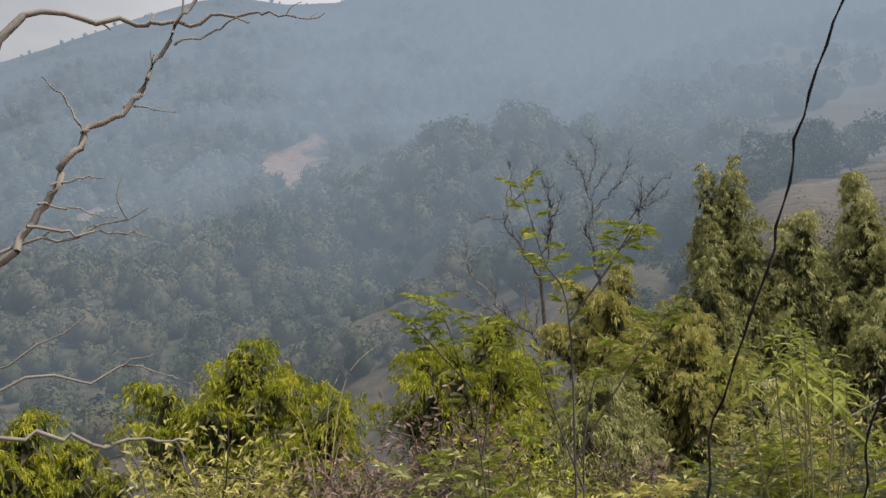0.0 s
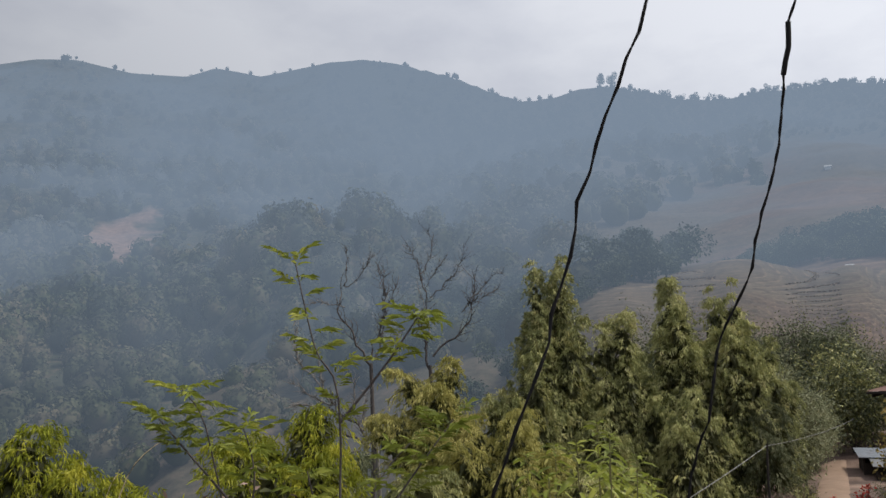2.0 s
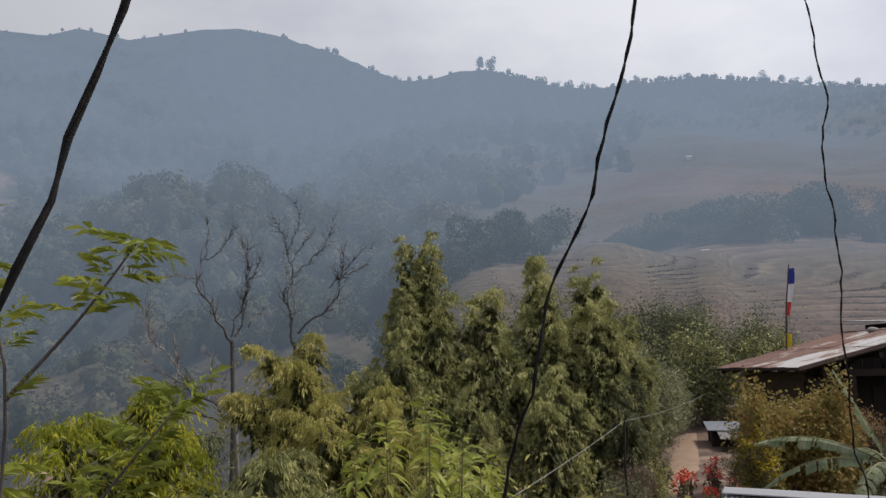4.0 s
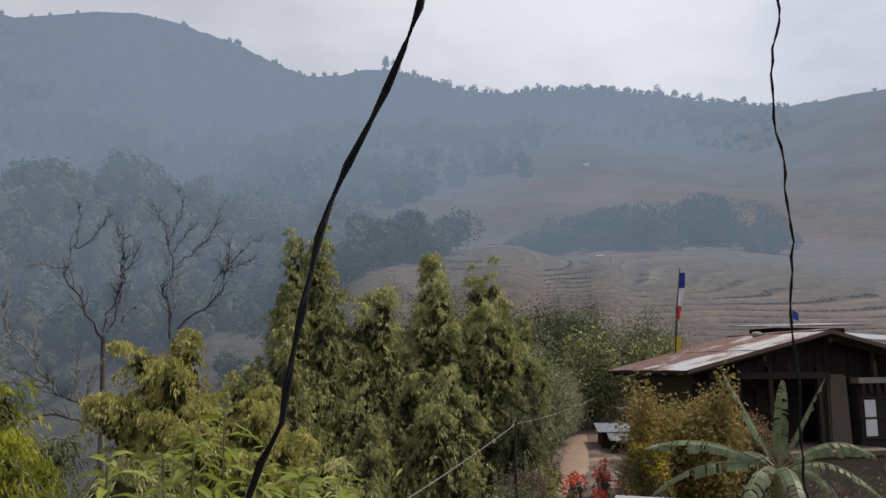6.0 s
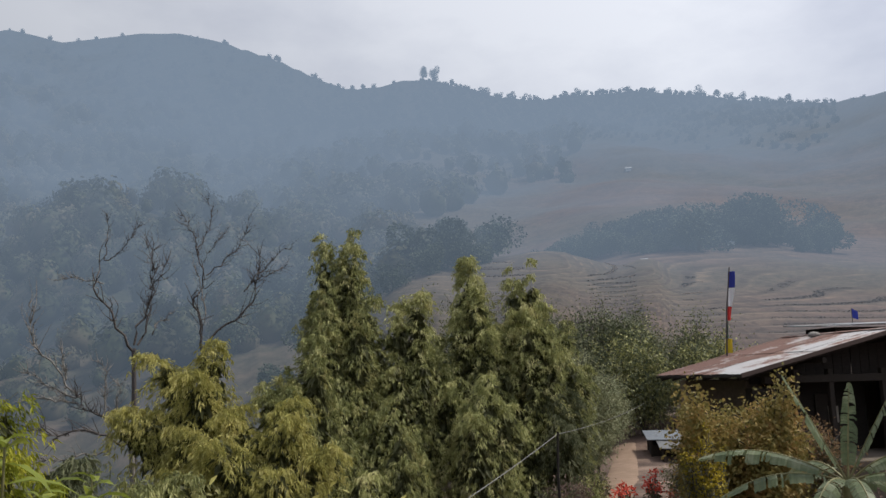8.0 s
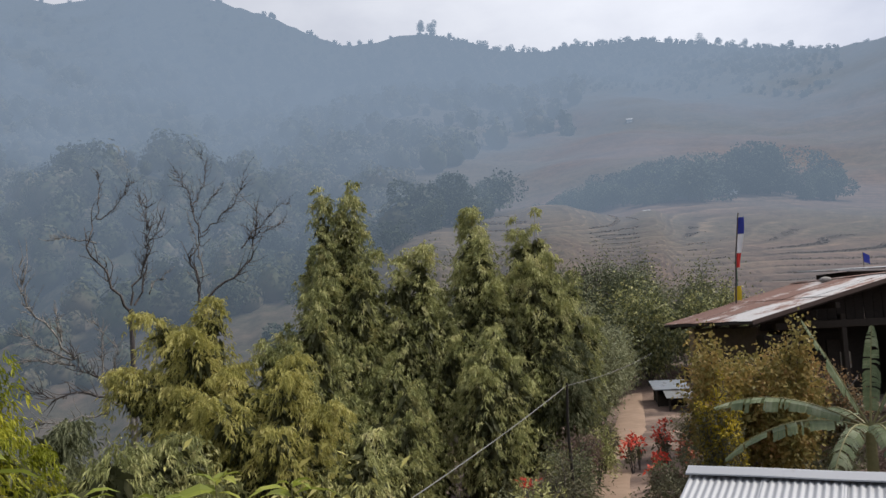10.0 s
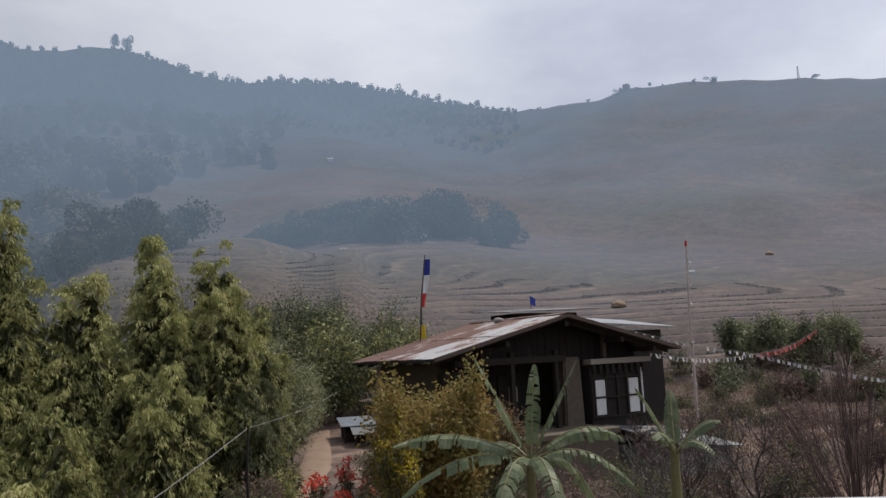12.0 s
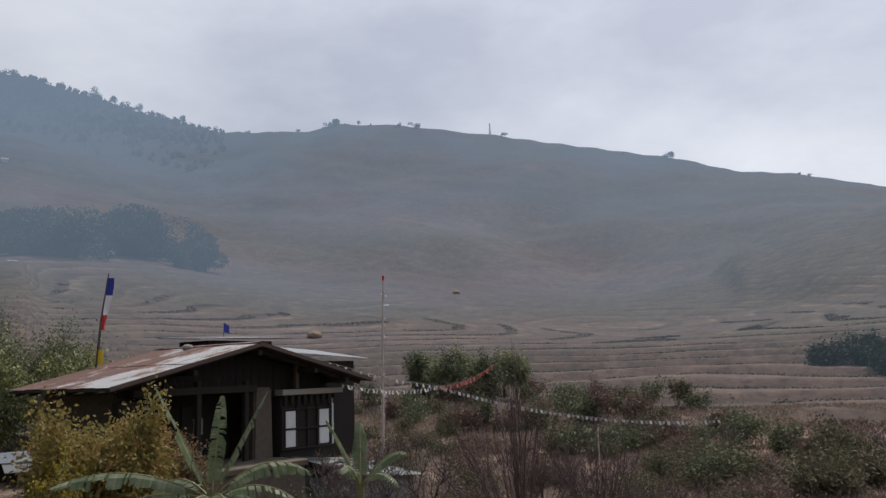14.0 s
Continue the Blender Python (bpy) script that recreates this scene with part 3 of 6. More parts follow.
def corrugated(a, b, down, pitch, depth, thick=0.004, steps=6, run=1):
    """A corrugated sheet: a to b along the top edge, down the slope."""
    a, b, down = Vector(a), Vector(b), Vector(down)
    n = max(2, round((b - a).length / pitch))
    up = (b - a).cross(down).normalized()
    if up.z < 0:
        up = -up
    bm = bmesh.new()
    cols = n * steps
    grid = [[bm.verts.new(a.lerp(b, i / cols) + down * (k / run) + up * (depth / 2 * math.sin(i / steps * 2 * math.pi))) for i in range(cols + 1)] for k in range(run + 1)]
    for k in range(run):
        for i in range(cols):
            f = bm.faces.new((grid[k][i], grid[k][i + 1], grid[k + 1][i + 1], grid[k + 1][i]))
            f.smooth = True
    return bm


def farmhouse():
    h = empty("farmhouse", 0, 0, 0, "old mud and timber farmhouse with a rusty sheet-metal gable roof", "house")
    h.matrix_world = HOUSE
    rng = random.Random(4)
    # roof sheets, each a little off its neighbour
    for side, sign in (("l", -1), ("r", 1)):
        k = 0
        y = 0.0
        while y < LONG - 0.05:
            w = min(0.78, LONG - y)
            lift = 0.012 * (k % 2)
            for q in range(2):
                x0, x1 = sign * HALF * (0.0 if q == 0 else 0.48), sign * HALF * (0.52 if q == 0 else 1.0)
                z0 = RIDGE - (RIDGE - EAVE) * abs(x0) / HALF + (0.03 if q == 0 else 0.012) + lift
                z1 = RIDGE - (RIDGE - EAVE) * abs(x1) / HALF + (0.03 if q == 0 else 0.012) + lift
                a, b = (x0, y, z0), (x0, y + w, z0)
                ob = part("roof_sheet", corrugated(a, b, (x1 - x0 + rng.uniform(-0.03, 0.03), 0, z1 - z0), 0.13, 0.022, steps=4), M_PALETIN if k < 3 and rng.random() < 0.85 else M_RUST, h)
            y += 0.74
            k += 1
    # boards under the sheets
    for sign in (-1, 1):
        pts = ((0, 0.02, RIDGE - 0.03), (sign * HALF, 0.02, EAVE - 0.03), (sign * HALF, LONG, EAVE - 0.03), (0, LONG, RIDGE - 0.03))
        part("roof_deck", slab(pts, 0.05), M_WOOD, h)
        # barge board along the gable edge
        bm = slab(((0, -0.05, RIDGE + 0.03), (sign * (HALF + 0.02), -0.05, EAVE + 0.03), (sign * (HALF + 0.02), 0.0, EAVE + 0.03), (0, 0.0, RIDGE + 0.03)), 0.12)
        part("barge_board", bm, M_GREYBOARD, h, "reddish-brown weathered barge board")
        for y in (0.4, 1.4, 2.4, 3.4, 4.4, 5.2):
            bm = slab(((0, y, RIDGE - 0.09), (sign * HALF * 0.97, y, EAVE - 0.06), (sign * HALF * 0.97, y + 0.1, EAVE - 0.06), (0, y + 0.1, RIDGE - 0.09)), 0.12)
            part("rafter", bm, M_WOOD, h)
    bm = bmesh.new()
    for sign in (-1, 1):
        a = slab(((0, -0.06, RIDGE + 0.07), (sign * 0.22, -0.06, RIDGE + 0.025), (sign * 0.22, LONG, RIDGE + 0.025), (0, LONG, RIDGE + 0.07)), 0.012)
        me = bpy.data.meshes.new("tmp")
        a.to_mesh(me)
        a.free()
        bm.from_mesh(me)
        bpy.data.meshes.remove(me)
    part("ridge_cap", bm, M_RUST, h)
    # purlins that show under the gable
    for x in (-3.9, -2.4, 0.0, 2.4, 3.9):
        z = RIDGE - (RIDGE - EAVE) * abs(x) / HALF - 0.22
        box_part("purlin", (x - 0.07, 0.05, z - 0.16, x + 0.07, LONG - 0.1, z), M_WOOD, h)
    # walls: rammed earth, the gable of dark boards above
    y0 = 1.0
    # left wall darker than the other two: its shade is in the colour
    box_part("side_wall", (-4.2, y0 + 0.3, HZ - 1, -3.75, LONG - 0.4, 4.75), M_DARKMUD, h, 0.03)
    box_part("side_wall", (3.5, y0 + 0.3, HZ - 1, 3.95, LONG - 0.4, 4.75), M_MUD, h, 0.03)
    box_part("back_wall", (-4.2, LONG - 0.4, HZ - 1, 3.95, LONG, 4.75), M_MUD, h, 0.03)
    # front wall in pieces round the dark porch opening
    # near-black colour stands in for the deep shadow of the porch
    box_part("front_wall", (-4.2, y0, HZ - 1, -2.9, y0 + 0.4, 4.5), M_NEARBLACK, h, 0.03, label="timber wall coloured near black for the porch shadow")
    box_part("front_wall", (-2.9, y0 + 1.2, HZ - 1, 0.5, y0 + 1.5, 4.6), M_NEARBLACK, h, 0.02, label="dark timber porch wall")
    bm = box(bmesh.new(), 0.42, y0 - 0.05, HZ - 1, 1.42, y0 + 0.6, 4.75)
    for v in bm.verts:
        if v.co.z > 3:
            v.co.x = 0.55 if v.co.x < 1 else 1.25
    bmesh.ops.bevel(bm, geom=bm.edges[:], offset=0.05, segments=2, affect="EDGES")
    part("earth_pier", bm, M_PIER, h, "tapered rammed-earth pier")
    box_part("porch_floor", (-3.2, -0.6, 2.3, 1.4, y0 + 1.2, 2.5), M_PIER, h, 0.03)
    box_part("porch_base", (-3.2, -0.5, HZ - 1, 1.35, y0 + 1.1, 2.3), M_PIER, h, 0.03)
    # door leaf and a pale crate in the porch
    box_part("porch_door", (-1.35, y0 + 1.14, 2.5, -0.55, y0 + 1.19, 4.25), M_WOOD, h, 0.01)
    box_part("notice_board", (-0.95, y0 + 1.08, 3.35, -0.6, y0 + 1.13, 3.85), M_GREYWOOD, h)
    for x in (-2.85, -1.7, 0.1):
        box_part("porch_post", (x - 0.08, y0 - 0.2, 2.5, x + 0.08, y0 - 0.04, 5.0), M_WOOD, h, 0.015)
    box_part("porch_beam", (-3.9, y0 - 0.22, 4.62, 0.5, y0 - 0.02, 4.84), M_WOOD, h, 0.015)
    # gable boards
    for i in range(26):
        x = -4.1 + i * 0.315
        top = RIDGE - (RIDGE - EAVE) * (abs(x + 0.15)) / HALF - 0.16
        if top > 4.78:
            box_part("gable_board", (x, y0 + 0.22 + rng.uniform(0, 0.02), 4.62, x + 0.3, y0 + 0.26, top), M_NEARBLACK, h, 0.004)
    # the window bay
    bay = box_part("window_bay", (1.55, y0 - 0.12, HZ - 1, 3.95, y0 + 0.3, 4.42), M_NEARBLACK, h, 0.01, label="dark carved timber window bay")
    box_part("cornice", (1.5, y0 - 0.3, 4.46, 4.35, y0 + 0.1, 4.64), M_GREYWOOD, h, 0.01, label="pale weathered cornice board")
    for i in range(9):
        x = 1.62 + i * 0.29
        box_part("cornice_block", (x, y0 - 0.26, 4.28, x + 0.13, y0 - 0.12, 4.44), M_WOOD, bay, 0.01)
        box_part("cornice_block", (x + 0.05, y0 - 0.2, 4.12, x + 0.17, y0 - 0.12, 4.26), M_WOOD, bay, 0.01)
    for x0, x1 in ((1.75, 2.19), (3.3, 3.76)):
        for z0, z1 in ((2.76, 3.32), (3.37, 3.92)):
            box_part("white_panel", (x0, y0 - 0.17, z0, x1, y0 - 0.125, z1), M_WHITE, bay, 0.008, label="whitewashed infill panel")
    for x in (1.6, 1.7, 2.24, 2.75, 3.22, 3.82):
        box_part("mullion", (x - 0.035, y0 - 0.19, 2.66, x + 0.035, y0 - 0.12, 4.1), M_WOOD, bay, 0.006)
    for z in (2.66, 3.31, 3.96):
        box_part("transom", (1.6, y0 - 0.2, z, 3.9, y0 - 0.13, z + 0.055), M_WOOD, bay, 0.006)
    box_part("corner_strip", (3.95, y0 - 0.14, 2.7, 4.02, y0 - 0.02, 4.3), M_WHITE, h, 0.005, label="pale corner board")
    box_part("gable_strut", (2.28, y0 - 0.1, 4.66, 2.42, y0 + 0.04, 5.5), M_GREYBOARD, h, 0.01)
    # raised vent roof over the ridge
    lant = box_part("vent_box", (0.7, 3.6, RIDGE - 0.6, 3.6, 5.2, 6.4), M_NEARBLACK, h, 0.01)
    part("vent_roof", slab(((0.1, 3.2, 6.44), (4.5, 3.2, 6.52), (4.5, 5.6, 6.66), (0.1, 5.6, 6.58)), 0.05), M_GREYTIN, lant, "flat grey sheet roof")
    part("vent_sheet", slab(((1.2, 3.15, 6.475), (4.3, 3.15, 6.535), (4.3, 5.5, 6.68), (1.2, 5.5, 6.62)), 0.015), M_TIN, lant)
    for i in range(1):
        bm = bmesh.new()
        bmesh.ops.create_icosphere(bm, subdivisions=2, radius=0.16)
        for v in bm.verts:
            v.co = Vector((v.co.x * 1.3, v.co.y, v.co.z * 0.7)) + Vector((-0.4 - i * 0.35, 3.2 + 0.3 * (i % 2), RIDGE - 0.0 - i * 0.06))
        part("roof_stone", bm, M_STONE, h)
    return h


M_NEARBLACK = plain("near_black_timber", (0.012, 0.010, 0.009), (0.035, 0.028, 0.024), 7, 0.9, 0.3, (1, 1, 5))
M_GREYBOARD = plain("reddish_board", (0.075, 0.05, 0.042), (0.15, 0.108, 0.09), 9, 0.85, 0.3, (1, 1, 5))
farmhouse()


def rear_building():
    b = empty("outbuilding", 0, 0, 0, "low outbuilding with a pale sheet-metal roof behind the farmhouse", "shed")
    b.matrix_world = HOUSE
    box_part("wall", (8.0, 7.6, 0.2, 12.4, 10.5, 5.75), M_NEARBLACK, b, 0.02)
    for i in range(6):
        part("roof_sheet", corrugated((7.8 + i * 0.88, 7.2, 6.15 - i * 0.05), (8.7 + i * 0.88, 7.2, 6.1 - i * 0.05), (0, 3.8, 0.55), 0.13, 0.022, steps=4), M_TIN, b)
    return b


rear_building()


def lean_to():
    """The low stone-weighted roof in front of the window bay."""
    b = empty("lean_to", 0, 0, 0, "low stone lean-to with a grey sheet roof weighted with stones", "shed")
    b.matrix_world = HOUSE
    box_part("wall", (2.2, -2.2, -0.2, 4.6, 0.6, 1.75), M_STONE, b, 0.04)
    for i in range(4):
        part("roof_sheet", corrugated((1.9 + i * 0.75, 0.75, 2.45 - i * 0.08), (2.7 + i * 0.75, 0.75, 2.37 - i * 0.08), (0.1, -3.2, -0.45), 0.13, 0.02, steps=4), M_SOOTYTIN, b)
    rng = random.Random(9)
    for i in range(9):
        bm = bmesh.new()
        bmesh.ops.create_icosphere(bm, subdivisions=1, radius=rng.uniform(0.1, 0.18))
        x, y = rng.uniform(2.0, 4.6), rng.uniform(-2.2, 0.4)
        for v in bm.verts:
            v.co = Vector((v.co.x * 1.3, v.co.y, v.co.z * 0.6)) + Vector((x, y, 2.45 - (x - 1.9) * 0.1 - (0.75 - y) * 0.14 + 0.07))
        part("stone", bm, M_STONE, b)
    return b


lean_to()


# ---- tin-roofed shed close to the path ----
def near_shed():
    a, b = Vector((8.2, 10.83, 3.35)), Vector((11.9, 6.03, 3.37))
    along = (b - a).normalized()
    toward = Vector((-along.y, along.x, 0))
    if toward.dot(Vector((2.4, 3.6, 0)) - Vector((a.x, a.y, 0))) < 0:
        toward = -toward
    s = empty("tin_roofed_shed", a.x, a.y, 0, "small shed with a bright corrugated metal roof", "shed")
    o = Vector((a.x, a.y, 0))
    n = 8
    w = (b - a).length / n
    for side in (1, -1):
        for i in range(n):
            p = a + along * w * i - o + Vector((0, 0, 0.006 * (i % 2) - 0.03))
            part("roof_sheet", corrugated(p, p + along * (w + 0.05), toward * 2.3 * side - Vector((0, 0, 0.62)), 0.076, 0.018, run=2), M_TIN, s)
    # folded ridge cap
    bm = bmesh.new()
    prof = ((-0.17, -0.035), (-0.165, -0.02), (-0.03, 0.028), (0.0, 0.036), (0.03, 0.028), (0.165, -0.02), (0.17, -0.035))
    rows = []
    for k in range(9):
        c = a + along * ((b - a).length * k / 8) - along * (0.03 if k == 0 else 0) - o
        rows.append([bm.verts.new(c + toward * u + Vector((0, 0, v + 0.004 * math.sin(k * 2.3)))) for u, v in prof])
    for r0, r1 in zip(rows, rows[1:]):
        for i in range(len(prof) - 1):
            bm.faces.new((r0[i], r0[i + 1], r1[i + 1], r1[i]))
    part("ridge_cap", bm, M_TIN, s)
    # walls of upright boards
    L = (b - a).length
    fr = Matrix.Translation(Vector((0, 0, 0))) @ Matrix(((along.x, toward.x, 0, 0), (along.y, toward.y, 0, 0), (0, 0, 1, 0), (0, 0, 0, 1)))
    for sy in (-1.9, 1.9):
        for i in range(int(L / 0.2)):
            box_part("wall_board", (0.15 + i * 0.2, sy - 0.015, 0.2, 0.335 + i * 0.2, sy + 0.015, 2.78), M_GREYWOOD, s, 0.004, fr)
    for sx in (0.15, L - 0.15):
        for i in range(18):
            y = -1.8 + i * 0.2
            box_part("wall_board", (sx - 0.015, y, 0.2, sx + 0.015, y + 0.185, 3.28 - 0.27 * abs(y + 0.09)), M_GREYWOOD, s, 0.004, fr)


near_shed()


# ---- hut down the path, planks, posts ----
def path_hut():
    x, y = 30.6, 39.6
    z = land_z(x, y)
    h = empty("path_hut", x, y, z, "small open hut with two grey metal lean-to roofs beside the path", "hut")
    h.rotation_euler = (0, 0, radians(-30))
    h.scale = (0.8, 0.8, 0.8)
    for px, py, t in ((-0.9, -0.9, 1.0), (0.9, -0.9, 1.0), (-0.9, 0.9, 1.35), (0.9, 0.9, 1.35)):
        box_part("post", (px - 0.06, py - 0.06, -0.3, px + 0.06, py + 0.06, t), M_WOOD, h)
    box_part("back_wall", (-0.9, 0.85, 0, 0.9, 0.92, 1.2), M_WOOD, h)
    for sx in (-0.9, 0.84):
        box_part("side_wall", (sx, -0.85, -0.2, sx + 0.06, 0.85, 1.05), M_NEARBLACK, h)
    box_part("low_wall", (-0.84, -0.9, -0.2, 0.84, -0.84, 0.6), M_NEARBLACK, h)
    part("roof_sheet", slab(((-1.2, -1.2, 1.0), (1.2, -1.2, 1.0), (1.2, 1.3, 1.45), (-1.2, 1.3, 1.45)), 0.04), M_BLUETIN, h)
    part("lower_roof", slab(((-0.6, -2.6, 0.55), (1.9, -2.6, 0.5), (1.9, -0.9, 0.95), (-0.6, -0.9, 1.0)), 0.04), M_SOOTYTIN, h)
    for px, py in ((-0.4, -2.4), (1.7, -2.4)):
        box_part("post", (px - 0.05, py - 0.05, -0.3, px + 0.05, py + 0.05, 0.52), M_WOOD, h)


path_hut()

for i, (x, y, rz) in enumerate(((17.0, 26.7, 40), (17.3, 26.45, 44), (16.9, 26.3, 52))):
    z = land_z(x, y)
    m = pose(x, y, z + 0.08 + 0.05 * i, 6, 0, -rz)
    pl = part("plank", box(bmesh.new(), -0.12, -0.7, 0, 0.12, 0.7, 0.05, 0.008), M_GREYWOOD, None)
    pl.matrix_world = m
    tagged(pl, "pale sawn plank lying beside the path", "plank", "planks by the path")


def thin_pole(name, x, y, top, r, material, label, category, lean=(0, 0)):
    z = land_z(x, y) - 0.2
    h = top - z
    pts = [(x + lean[0] * t + 0.02 * math.sin(9 * t + x), y + lean[1] * t, z + h * t) for t in np.linspace(0, 1, 12)]
    v, f = tubes([(pts, np.linspace(r, r * 0.6, 12))], 7)
    return tagged(np_mesh(name, v, f, material, smooth=True), label, category)


thin_pole("wooden_post", 10.9, 17.8, 3.85, 0.04, M_NEARBLACK, "slim dark wooden post carrying a wire", "post")


def wire(name, a, b, sag, r, material, label, n=30):
    a, b = np.array(a), np.array(b)
    t = np.linspace(0, 1, n)[:, None]
    p = a * (1 - t) + b * t - np.array((0, 0, 1.0)) * sag * 4 * t * (1 - t)
    v, f = tubes([(p, np.full(n, r))], 5)
    return tagged(np_mesh(name, v, f, material, smooth=True), label, "wire")


M_PALEWIRE = plain("pale_wire", (0.13, 0.13, 0.125), (0.20, 0.20, 0.19), 30, 0.6)
wire("service_wire", (10.9, 17.8, 3.8), (5.0, 12.2, 2.95), 0.05, 0.008, M_PALEWIRE, "thin pale wire strung from the post")
wire("service_wire", (10.9, 17.8, 3.8), (19.3, 26.0, 4.0), 0.1, 0.007, M_PALEWIRE, "thin pale wire strung from the post")


# ---- black cables hanging close by ----
def hanging_cable(lo, hi, seed, thick):
    """lo and hi: where it passes at 4.0 m and 6.5 m."""
    lo, hi = np.array((*lo, 4.0)), np.array((*hi, 6.5))
    d = (hi - lo) / 2.5
    zs = np.linspace(2.6, 9.0, 170)
    p = lo + d * (zs - 4.0)[:, None]
    w1 = fbm(zs * 5.0, np.zeros_like(zs), 3, seed) * 0.085
    w2 = fbm(zs * 5.0, np.zeros_like(zs) + 9, 3, seed + 3) * 0.085
    p = p + np.stack([w1, w2, 0 * zs], -1)
    tw = zs * 40
    off = np.stack([np.cos(tw), np.sin(tw), 0 * tw], -1) * thick * 0.24
    top = empty("hanging_cable", p[0][0], p[0][1], p[0][2], "black twisted two-core cable hanging slack", "cable", "hanging cables")
    base = np.array(top.location)
    for s in (1, -1):
        v, f = tubes([(p + off * s - base, np.full(170, thick * 0.29))], 6)
        np_mesh("cable_core", v, f, M_CABLE, top, True)
    return p


hanging_cable((0.449, 2.017), (1.096, 1.555), 1.0, 0.0055)
line2 = hanging_cable((1.344, 3.097), (1.869, 2.568), 2.0, 0.0088)
hanging_cable((3.199, 3.625), (3.034, 3.532), 3.0, 0.008)


# a wrap of tape on the middle cable
seg = line2[(line2[:, 2] > 5.93) & (line2[:, 2] < 6.1)]
v, q = tubes([(seg, np.full(len(seg), 0.0075))], 8)
tagged(np_mesh("tape_wrap", v, q, M_CABLE, smooth=True), "black tape wound round the slack cable", "tape")


# ---- prayer flags ----
def banner(x, y, z, height, width):
    f = empty("prayer_flag_pole", x, y, z, "slim pole with a vertical five-coloured cloth banner on the roof", "flag")
    v, q = tubes([([(0, 0, -0.6), (0.11, -0.08, height * 0.5), (0.27, -0.2, height + 0.15)], (0.03, 0.028, 0.018))], 6)
    np_mesh("pole", v, q, M_TWIG, f, True)
    tops = (1.0, 0.79, 0.56, 0.38, 0.16, -0.02)
    for i in range(5):
        z1, z0 = height * tops[i], height * tops[i + 1] + 0.02
        wide = width * (0.35 if i == 3 else 1.0)
        u, w = np.meshgrid(np.linspace(0, 1, 7), np.linspace(0, 1, 7))
        zz = z0 + (z1 - z0) * w
        lean = 0.33 * zz / height
        px = lean + wide * (u * 0.9) - 0.02
        py = 0.05 * np.sin(u * 5 + zz * 2.5) * u
        px = px * 0.8 - py * 0.3
        vv = np.stack([px, py + px * -0.6, zz], -1).reshape(-1, 3)
        a, b = np.meshgrid(np.arange(6), np.arange(6), indexing="ij")
        ff = np.stack([a * 7 + b, a * 7 + b + 1, (a + 1) * 7 + b + 1, (a + 1) * 7 + b], -1).reshape(-1, 4)
        ob = np_mesh("cloth_panel", vv, ff, FLAG[i], f, True)
        ob["label"] = ("blue", "white", "red", "green", "yellow")[i] + " cloth panel"
    return f


def house_point(x, y, z):
    return HOUSE @ Vector((x, y, z))


p = house_point(-2.6, 5.0, 5.5)
banner(p.x, p.y, p.z + 0.17, 2.8, 0.24)
p = house_point(2.65, 5.2, 6.62)
blue = empty("roof_pennant", p.x, p.y, p.z, "small blue pennant on the vent roof", "flag")
v, q = tubes([([(0, 0, 0), (0, 0, 0.55)], (0.015, 0.01))], 5)
np_mesh("stick", v, q, M_TWIG, blue)
np_mesh("cloth", [(0, 0, 0.2), (0.17, -0.12, 0.12), (0.2, -0.1, 0.42), (0, 0, 0.55)], [(0, 1, 2, 3)], FLAG[0], blue)

POLE = (33.05, 20.4)
tall = empty("tall_flag_pole", POLE[0], POLE[1], land_z(*POLE) - 0.2, "tall thin pale pole with frayed flag cloth and a red tip", "flag pole")
hh = 9.05 - tall.location.z
pts = [(0.03 * math.sin(t * 7) - 0.22 + 0.4 * t, 0, hh * t) for t in np.linspace(0, 1, 14)]
M_PALEPOLE = plain("peeled_pole", (0.40, 0.33, 0.29), (0.58, 0.50, 0.45), 12, 0.8, 0.3, (1, 1, 0.2))
v, q = tubes([(pts, np.linspace(0.085, 0.04, 14))], 6)
np_mesh("pole", v, q, M_PALEPOLE, tall, True)
rng = np.random.default_rng(8)
t = rng.uniform(0.25, 0.95, 90)
v, q = leaves(np.stack([-0.22 + 0.4 * t + rng.normal(0, 0.03, 90), rng.normal(0, 0.03, 90), hh * t], -1), rng.normal(size=(90, 3)) + np.array((0, 0, -1.0)), 0.13, 0.07, rng)
tagged(np_mesh("frayed_cloth", v, q, FLAG[1], tall), kind="stuff")
box_part("finial", (0.15, -0.04, hh - 0.02, 0.23, 0.04, hh + 0.2), FLAG[2], tall, 0.01, label="red wooden tip")


def flag_line(a, b, sag, count, colours, size, label):
    """A cord with small flags hung along it."""
    a, b = np.array(a), np.array(b)
    line = empty("prayer_flag_line", *a, label, "flags", "lines of small flags")
    t = np.linspace(0, 1, 60)[:, None]
    curve = (b - a) * t - np.array((0, 0, 1.0)) * sag * 4 * t * (1 - t)
    v, q = tubes([(curve, np.full(60, 0.008))], 4)
    np_mesh("cord", v, q, M_PALEWIRE, line)
    d = unit((b - a)[None])[0]
    rnd = random.Random(count)
    for i in range(count):
        s = (i + 0.5) / count
        c = (b - a) * s - np.array((0, 0, 1.0)) * sag * 4 * s * (1 - s)
        w, h = size * rnd.uniform(0.8, 1.0), size * rnd.uniform(0.9, 1.3)
        sw = np.array((rnd.uniform(-0.06, 0.06), rnd.uniform(-0.06, 0.06), 0))
        np_mesh("small_flag", [c - d * w / 2, c + d * w / 2, c + d * w / 2 + sw - (0, 0, h), c - d * w / 2 + sw - (0, 0, h)], [(0, 1, 2, 3)], colours[i % len(colours)], line)


